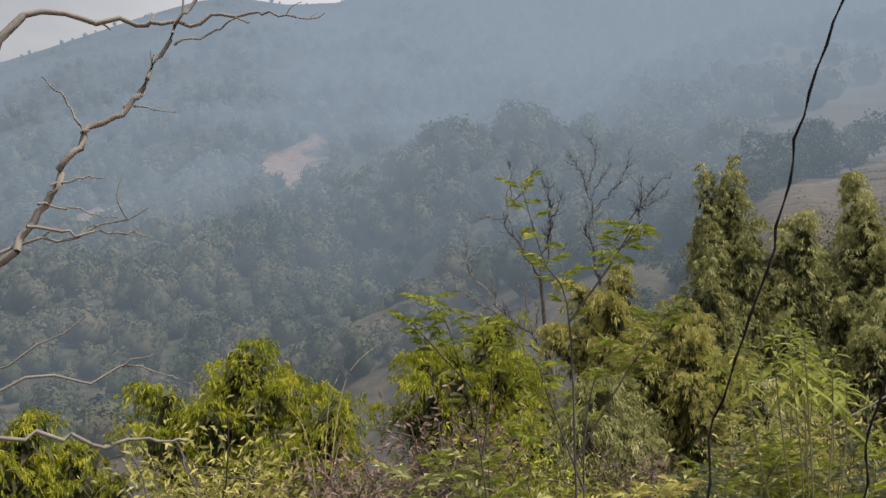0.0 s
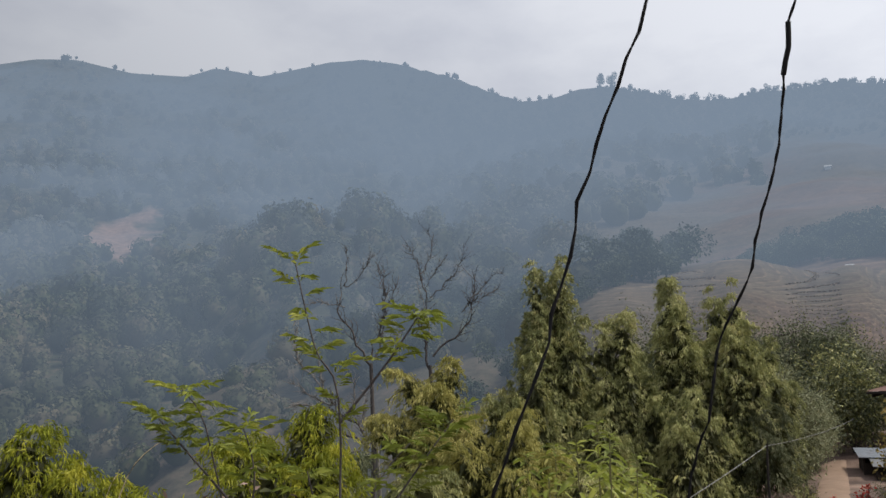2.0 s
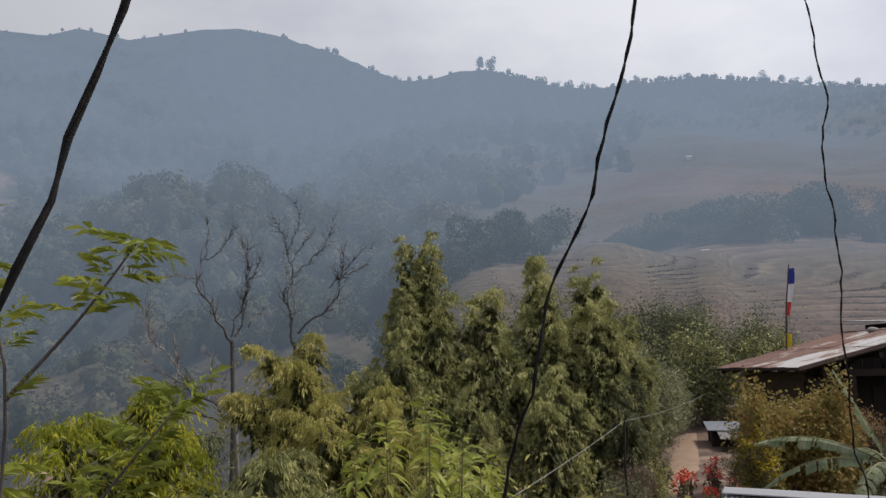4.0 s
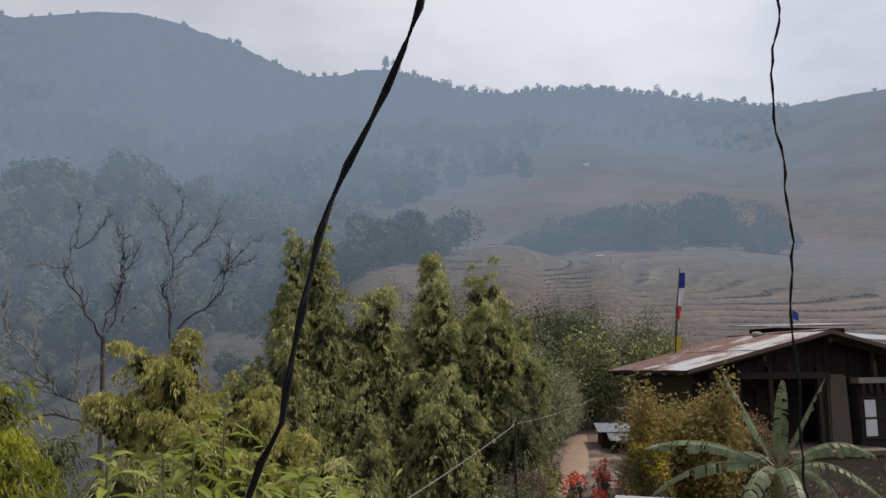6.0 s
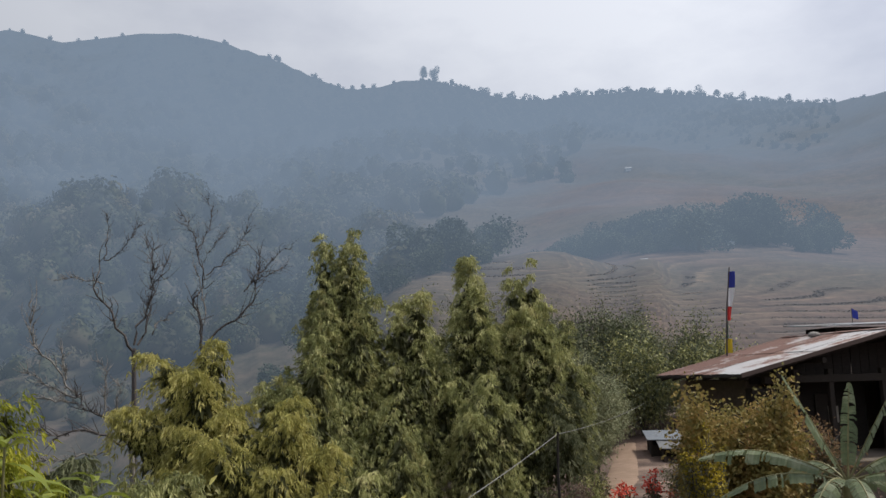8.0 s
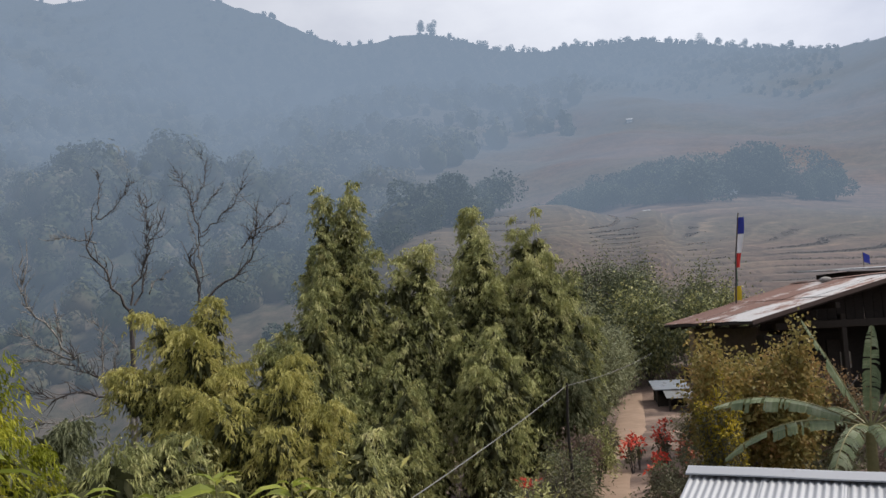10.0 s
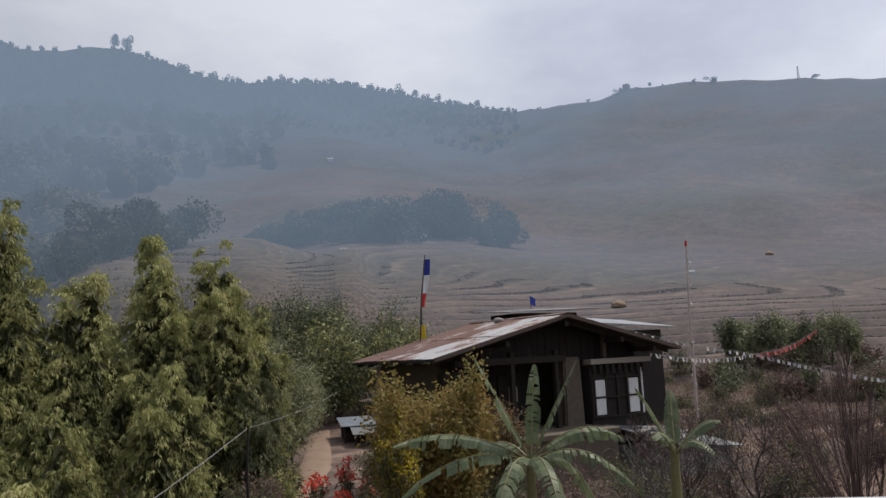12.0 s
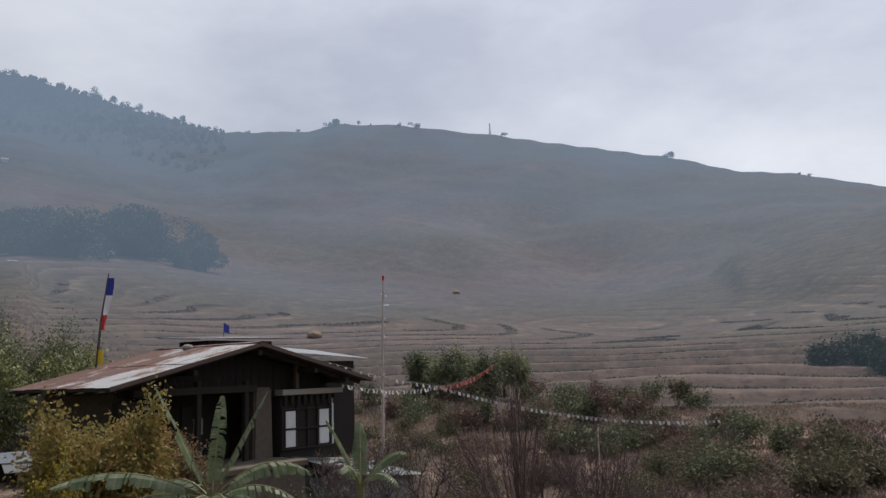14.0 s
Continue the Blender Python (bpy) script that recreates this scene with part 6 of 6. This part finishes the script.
# ---- woods and far things ----
def tree_heap(name, xs, ys, sizes, material, seed, label, category="trees", tufts=26, kind="stuff"):
    """Many far trees: crowns of leaf tufts round a lumpy core, on short trunks."""
    rng = np.random.default_rng(seed)
    n = len(xs)
    z = land(xs, ys)[0]
    c = np.stack([xs, ys, z + sizes * 0.55], -1)
    d = unit(rng.normal(size=(n, tufts, 3)))
    d[..., 2] = np.abs(d[..., 2]) * 1.1 - 0.35
    lump = rng.uniform(0.75, 1.12, (n, tufts, 1))
    pos_t = c[:, None] + d * lump * sizes[:, None, None] * np.array((0.52, 0.52, 0.62))
    a = unit(np.cross(d, rng.normal(size=(n, tufts, 3))))
    b = unit(np.cross(d, a) + 0.25 * rng.normal(size=(n, tufts, 3)))
    s = sizes[:, None, None] * rng.uniform(0.5, 1.1, (n, tufts, 1)) * 0.85 / math.sqrt(tufts)
    vv = np.stack([pos_t - a * s, pos_t - b * s * 0.8, pos_t + a * s, pos_t + b * s * 0.8], 2)
    f = np.arange(n * tufts)[:, None] * 4 + np.arange(4)
    # cores as squat eight-sided lumps
    ring = np.array([(math.cos(k * math.pi / 3), math.sin(k * math.pi / 3)) for k in range(6)])
    prof = ((0.2, 0.0), (0.47, 0.3), (0.42, 0.66), (0.03, 0.98))
    core = np.concatenate([np.concatenate([ring * r, np.full((6, 1), h)], 1) for r, h in prof])
    cv = np.stack([xs, ys, z - 0.06 * sizes], -1)[:, None] + core * sizes[:, None, None] * rng.uniform(0.78, 1.0, (n, 24, 1))
    q = np.array([(r * 6 + k, r * 6 + (k + 1) % 6, r * 6 + 6 + (k + 1) % 6, r * 6 + 6 + k) for r in range(3) for k in range(6)])
    cf = np.arange(n)[:, None, None] * 24 + q + n * tufts * 4
    ob = np_mesh(name, np.concatenate([vv.reshape(-1, 3), cv.reshape(-1, 3)]), np.concatenate([f, cf.reshape(-1, 4)]), material, None, True)
    return tagged(ob, label, category, kind=kind)


def scatter(count, az0, az1, el_bias, r0, seed, want):
    """Places spread evenly over the slope as it rises, kept where want(az, r, wooded) holds."""
    rng = np.random.default_rng(seed)
    az = np.radians(rng.uniform(az0, az1, count))
    far = np.interp(np.degrees(az), *CREST_FAR)
    r = r0 + (far * 1.0 - r0) * rng.uniform(0, 1, count) ** el_bias
    x, y = CENTRE[0] + r * np.sin(az), CENTRE[1] + r * np.cos(az)
    _, w, _, _, b, _ = land(x, y)
    keep = want(az, r, w * (b < 0.4) * (fbm(x / 45, y / 45, 3, 21.0) < 0.3), rng)
    return x[keep], y[keep], r[keep], rng


KEEP = 0.93
x, y, r, rng = scatter(6200, -48, 34, 1.15, 150, 1, lambda az, r, w, g: g.uniform(size=len(r)) < w * KEEP)
crest_gap = np.interp(np.degrees(np.arctan2(x, y)), *CREST_FAR) - r
size = (6.0 + 11.0 * rng.random(len(x)) ** 1.7) * np.clip(r / 360, 0.55, 1.1) * np.clip(crest_gap / 160, 0.45, 1)
near_f = r < 420
tree_heap("mountain_forest", x[~near_f], y[~near_f], size[~near_f], M_FOREST, 2, "dense mixed forest covering the misty mountainside", tufts=50)
tree_heap("valley_forest", x[near_f], y[near_f], size[near_f], M_FOREST, 3, "dense mixed forest low on the valley side", tufts=130)
x, y, r, rng = scatter(3600, 22, 52, 0.45, 250, 4, lambda az, r, w, g: (w > 0.42) & (g.uniform(size=len(r)) < w * w * 1.6))
tree_heap("upper_slope_wood", x, y, rng.uniform(1.8, 5.5, len(x)), M_FOREST, 4, "thin woodland on the upper hazy slopes", tufts=26)


# single trees that stand out against the slopes: a few forms, each built once
def leafy_tree(seed, lobes):
    """A tree one metre high: short trunk, and a crown of several leafy lobes."""
    rng = np.random.default_rng(seed)
    t = empty("hill_tree", 0, 0, 0, "rounded dark tree standing on the hazy hillside", "tree", "hillside trees")
    v, f = tubes([(bend([(0, 0, -0.1), (0.01, 0.01, 0.2), (0, 0, 0.5)], 6), np.linspace(0.04, 0.02, 6))], 5)
    np_mesh("trunk", v, f, M_FOREST, t, True)
    cs = np.stack([rng.normal(0, 0.2, lobes), rng.normal(0, 0.2, lobes), rng.uniform(0.15, 0.75, lobes)], -1)
    cs[0] = (0, 0, 0.45)
    rad = rng.uniform(0.16, 0.3, lobes)
    rad[0] = 0.34
    n = 2200
    k = rng.integers(0, lobes, n)
    d = unit(rng.normal(size=(n, 3)))
    c = cs[k] + d * (rad[k] * rng.uniform(0.55, 1.05, n))[:, None]
    c[:, 2] = np.maximum(c[:, 2], 0.08)
    L = rng.uniform(0.035, 0.08, n)
    v, f = leaves(c, d + rng.normal(0, 0.6, (n, 3)), L, L * 0.7, rng, 0.1)
    np_mesh("crown", v, f, M_HILL, t)
    return t


FORMS = [leafy_tree(60 + i, 5 + i % 4) for i in range(6)]


def stand(az, r, size, k, thin=1.0, last=False):
    """A copy of one of the forms, or at last the form itself."""
    x, y = CENTRE[0] + r * math.sin(az), CENTRE[1] + r * math.cos(az)
    m = pose(x, y, land_z(x, y), 0, 0, k * 77) @ Matrix.Diagonal((size * thin, size * thin, size, 1))
    ob = FORMS[k % len(FORMS)]
    if not last:
        return copy_thing(ob, m)
    ob.matrix_basis = m
    return ob


rng = np.random.default_rng(5)
# the wood in the fold of the fields: a low hedge of trees that rises to a knot
for i in range(60):
    t = i / 59
    stand(np.radians(29.0 + 13 * t + rng.normal(0, 0.35)), 216 + 8 * math.sin(i * 1.3) + rng.uniform(-8, 10), (4.0 + 5.5 * t) * rng.uniform(0.6, 1.35), i, 1.2)
for i in range(48):
    a = rng.uniform(39.4, 49.6)
    stand(np.radians(a), 224 + 3.0 * max(0, a - 41) + rng.uniform(-10, 22), rng.uniform(3.5, 9.0) + 10.0 * rng.random() * max(0, 1 - abs(a - 44.4) / 2.4) + 6.5 * rng.random() * max(0, 1 - abs(a - 48.8) / 1.0), i, rng.uniform(0.8, 1.2))
# trees down behind the bamboo
for i in range(56):
    a = rng.uniform(9, 27)
    stand(np.radians(a), rng.uniform(150, 205), rng.uniform(5.0, 10.5), i, 1.0)
for i, (a, size) in enumerate(((22.3, 14.5), (23.4, 13.5), (18.0, 13.0), (19.2, 11.5), (16.6, 12.0), (24.9, 9.5), (20.6, 11.0), (29.4, 7.0), (30.3, 5.5))):
    stand(radians(a), 200 + 3 * (i % 4), size, i, 0.95)
# skyline
for i in range(64):
    az = np.radians(rng.uniform(24, 48.5))
    stand(az, float(np.interp(np.degrees(az), *CREST_FAR)) * rng.uniform(0.985, 1.0), 2.0 + 8.5 * rng.random() ** 2.2, i, rng.uniform(0.7, 1.5))
for i in range(26):
    az = np.radians(rng.uniform(48.5, 61) if i < 17 else rng.uniform(62, 98))
    stand(az, float(np.interp(np.degrees(az), *CREST_FAR)) * rng.uniform(0.985, 1.0), 1.4 + 3.8 * rng.random() ** 2, i, rng.uniform(0.8, 1.8))
stand(radians(22.2), 930, 20, 2, 0.6)
stand(radians(23.1), 930, 19, 4, 0.7)
for i in range(len(FORMS)):
    stand(np.radians(12 + 2.6 * i), 120 + 6 * i, 6.0, i, 1.1, True)
# the row of young trees by the red cloths
for i in range(9):
    a, rr_ = radians(63.0 + i * 0.85), 66 + 2.5 * math.sin(i * 1.9)
    x, y = CENTRE[0] + rr_ * math.sin(a), CENTRE[1] + rr_ * math.cos(a)
    shrub(x, y, 6.75 + 0.5 * math.sin(i * 2.2), 1.15, 2800, 500 + i, M_HEDGE if i % 3 else M_HEDGEDARK, "round dark green young fruit tree in a field row", 0.24, 0.45, "young_tree", "tree", "row of young trees")


def far_point(az, r):
    a = radians(az)
    x, y = CENTRE[0] + r * math.sin(a), CENTRE[1] + r * math.cos(a)
    return x, y, land_z(x, y)


def field_hut(az, r, s, label):
    x, y, z = far_point(az, r)
    h = empty("field_hut", x, y, z, label, "hut", "far huts")
    h.rotation_euler = (0, 0, radians(-az))
    box_part("wall", (-s, -s * 0.6, -0.5, s, s * 0.6, s * 0.9), M_FARWALL, h, 0.03)
    for sg in (-1, 1):
        part("roof", slab(((-s * 1.2, 0, s * 1.5), (s * 1.2, 0, s * 1.5), (s * 1.2, sg * s * 0.9, s * 0.85), (-s * 1.2, sg * s * 0.9, s * 0.85)), 0.08), M_FARTIN, h)


for a, rr_, s in ((37.5, 184, 0.7), (43.2, 225, 1.0), (36.8, 520, 1.7), (61.5, 190, 0.5), (28.0, 640, 1.5)):
    field_hut(a, rr_, s, "small pale hut far off in the fields")


def haystack(az, r, s):
    x, y, z = far_point(az, r)
    bm = bmesh.new()
    bmesh.ops.create_icosphere(bm, subdivisions=3, radius=1.0)
    for v in bm.verts:
        k = 1 + 0.1 * noise.noise(v.co * 2.5)
        v.co = Vector((v.co.x * s * 1.5 * k, v.co.y * s * k, (v.co.z * 0.8 + 0.25) * s * k))
    me = bpy.data.meshes.new("haystack")
    bm.to_mesh(me)
    bm.free()
    me.materials.append(M_STACK)
    ob = tagged(new("haystack", me), "low weathered heap of straw in the field", "haystack", "haystacks")
    ob.location = (x, y, z)


haystack(56.4, 118, 0.9)
haystack(37.6, 120, 1.0)
haystack(66.5, 240, 1.0)

# radio mast on the skyline
x, y, z = far_point(69.5, 655)
mast = empty("radio_mast", x, y, z, "thin lattice mast on the skyline", "mast")
legs = [np.array(((a * 0.8, b * 0.8, -1), (a * 0.2, b * 0.2, 11))) for a, b in ((-1, -1), (1, -1), (1, 1), (-1, 1))]
for l in legs:
    v, f = tubes([(bend(l, 4), np.full(4, 0.11))], 4)
    np_mesh("leg", v, f, M_FARMAST, mast)
ties = [(bend((legs[k][0] * (1 - t) + legs[k][1] * t, legs[(k + 1) % 4][0] * (0.9 - t) + legs[(k + 1) % 4][1] * (t + 0.1)), 2), np.full(2, 0.07)) for k in range(4) for t in np.arange(0, 0.9, 0.1)]
v, f = tubes(ties, 4)
np_mesh("lattice", v, f, M_FARMAST, mast)
# squat stone shrine on the rise
x, y, z = far_point(58.3, 690)
sh = box_part("hilltop_shrine", (-2.4, -2.4, -1, 2.4, 2.4, 4.2), M_FARSTONE, None, 0.2)
sh.location = (x, y, z)
tagged(sh, "squat dark stone shrine on the skyline", "shrine")
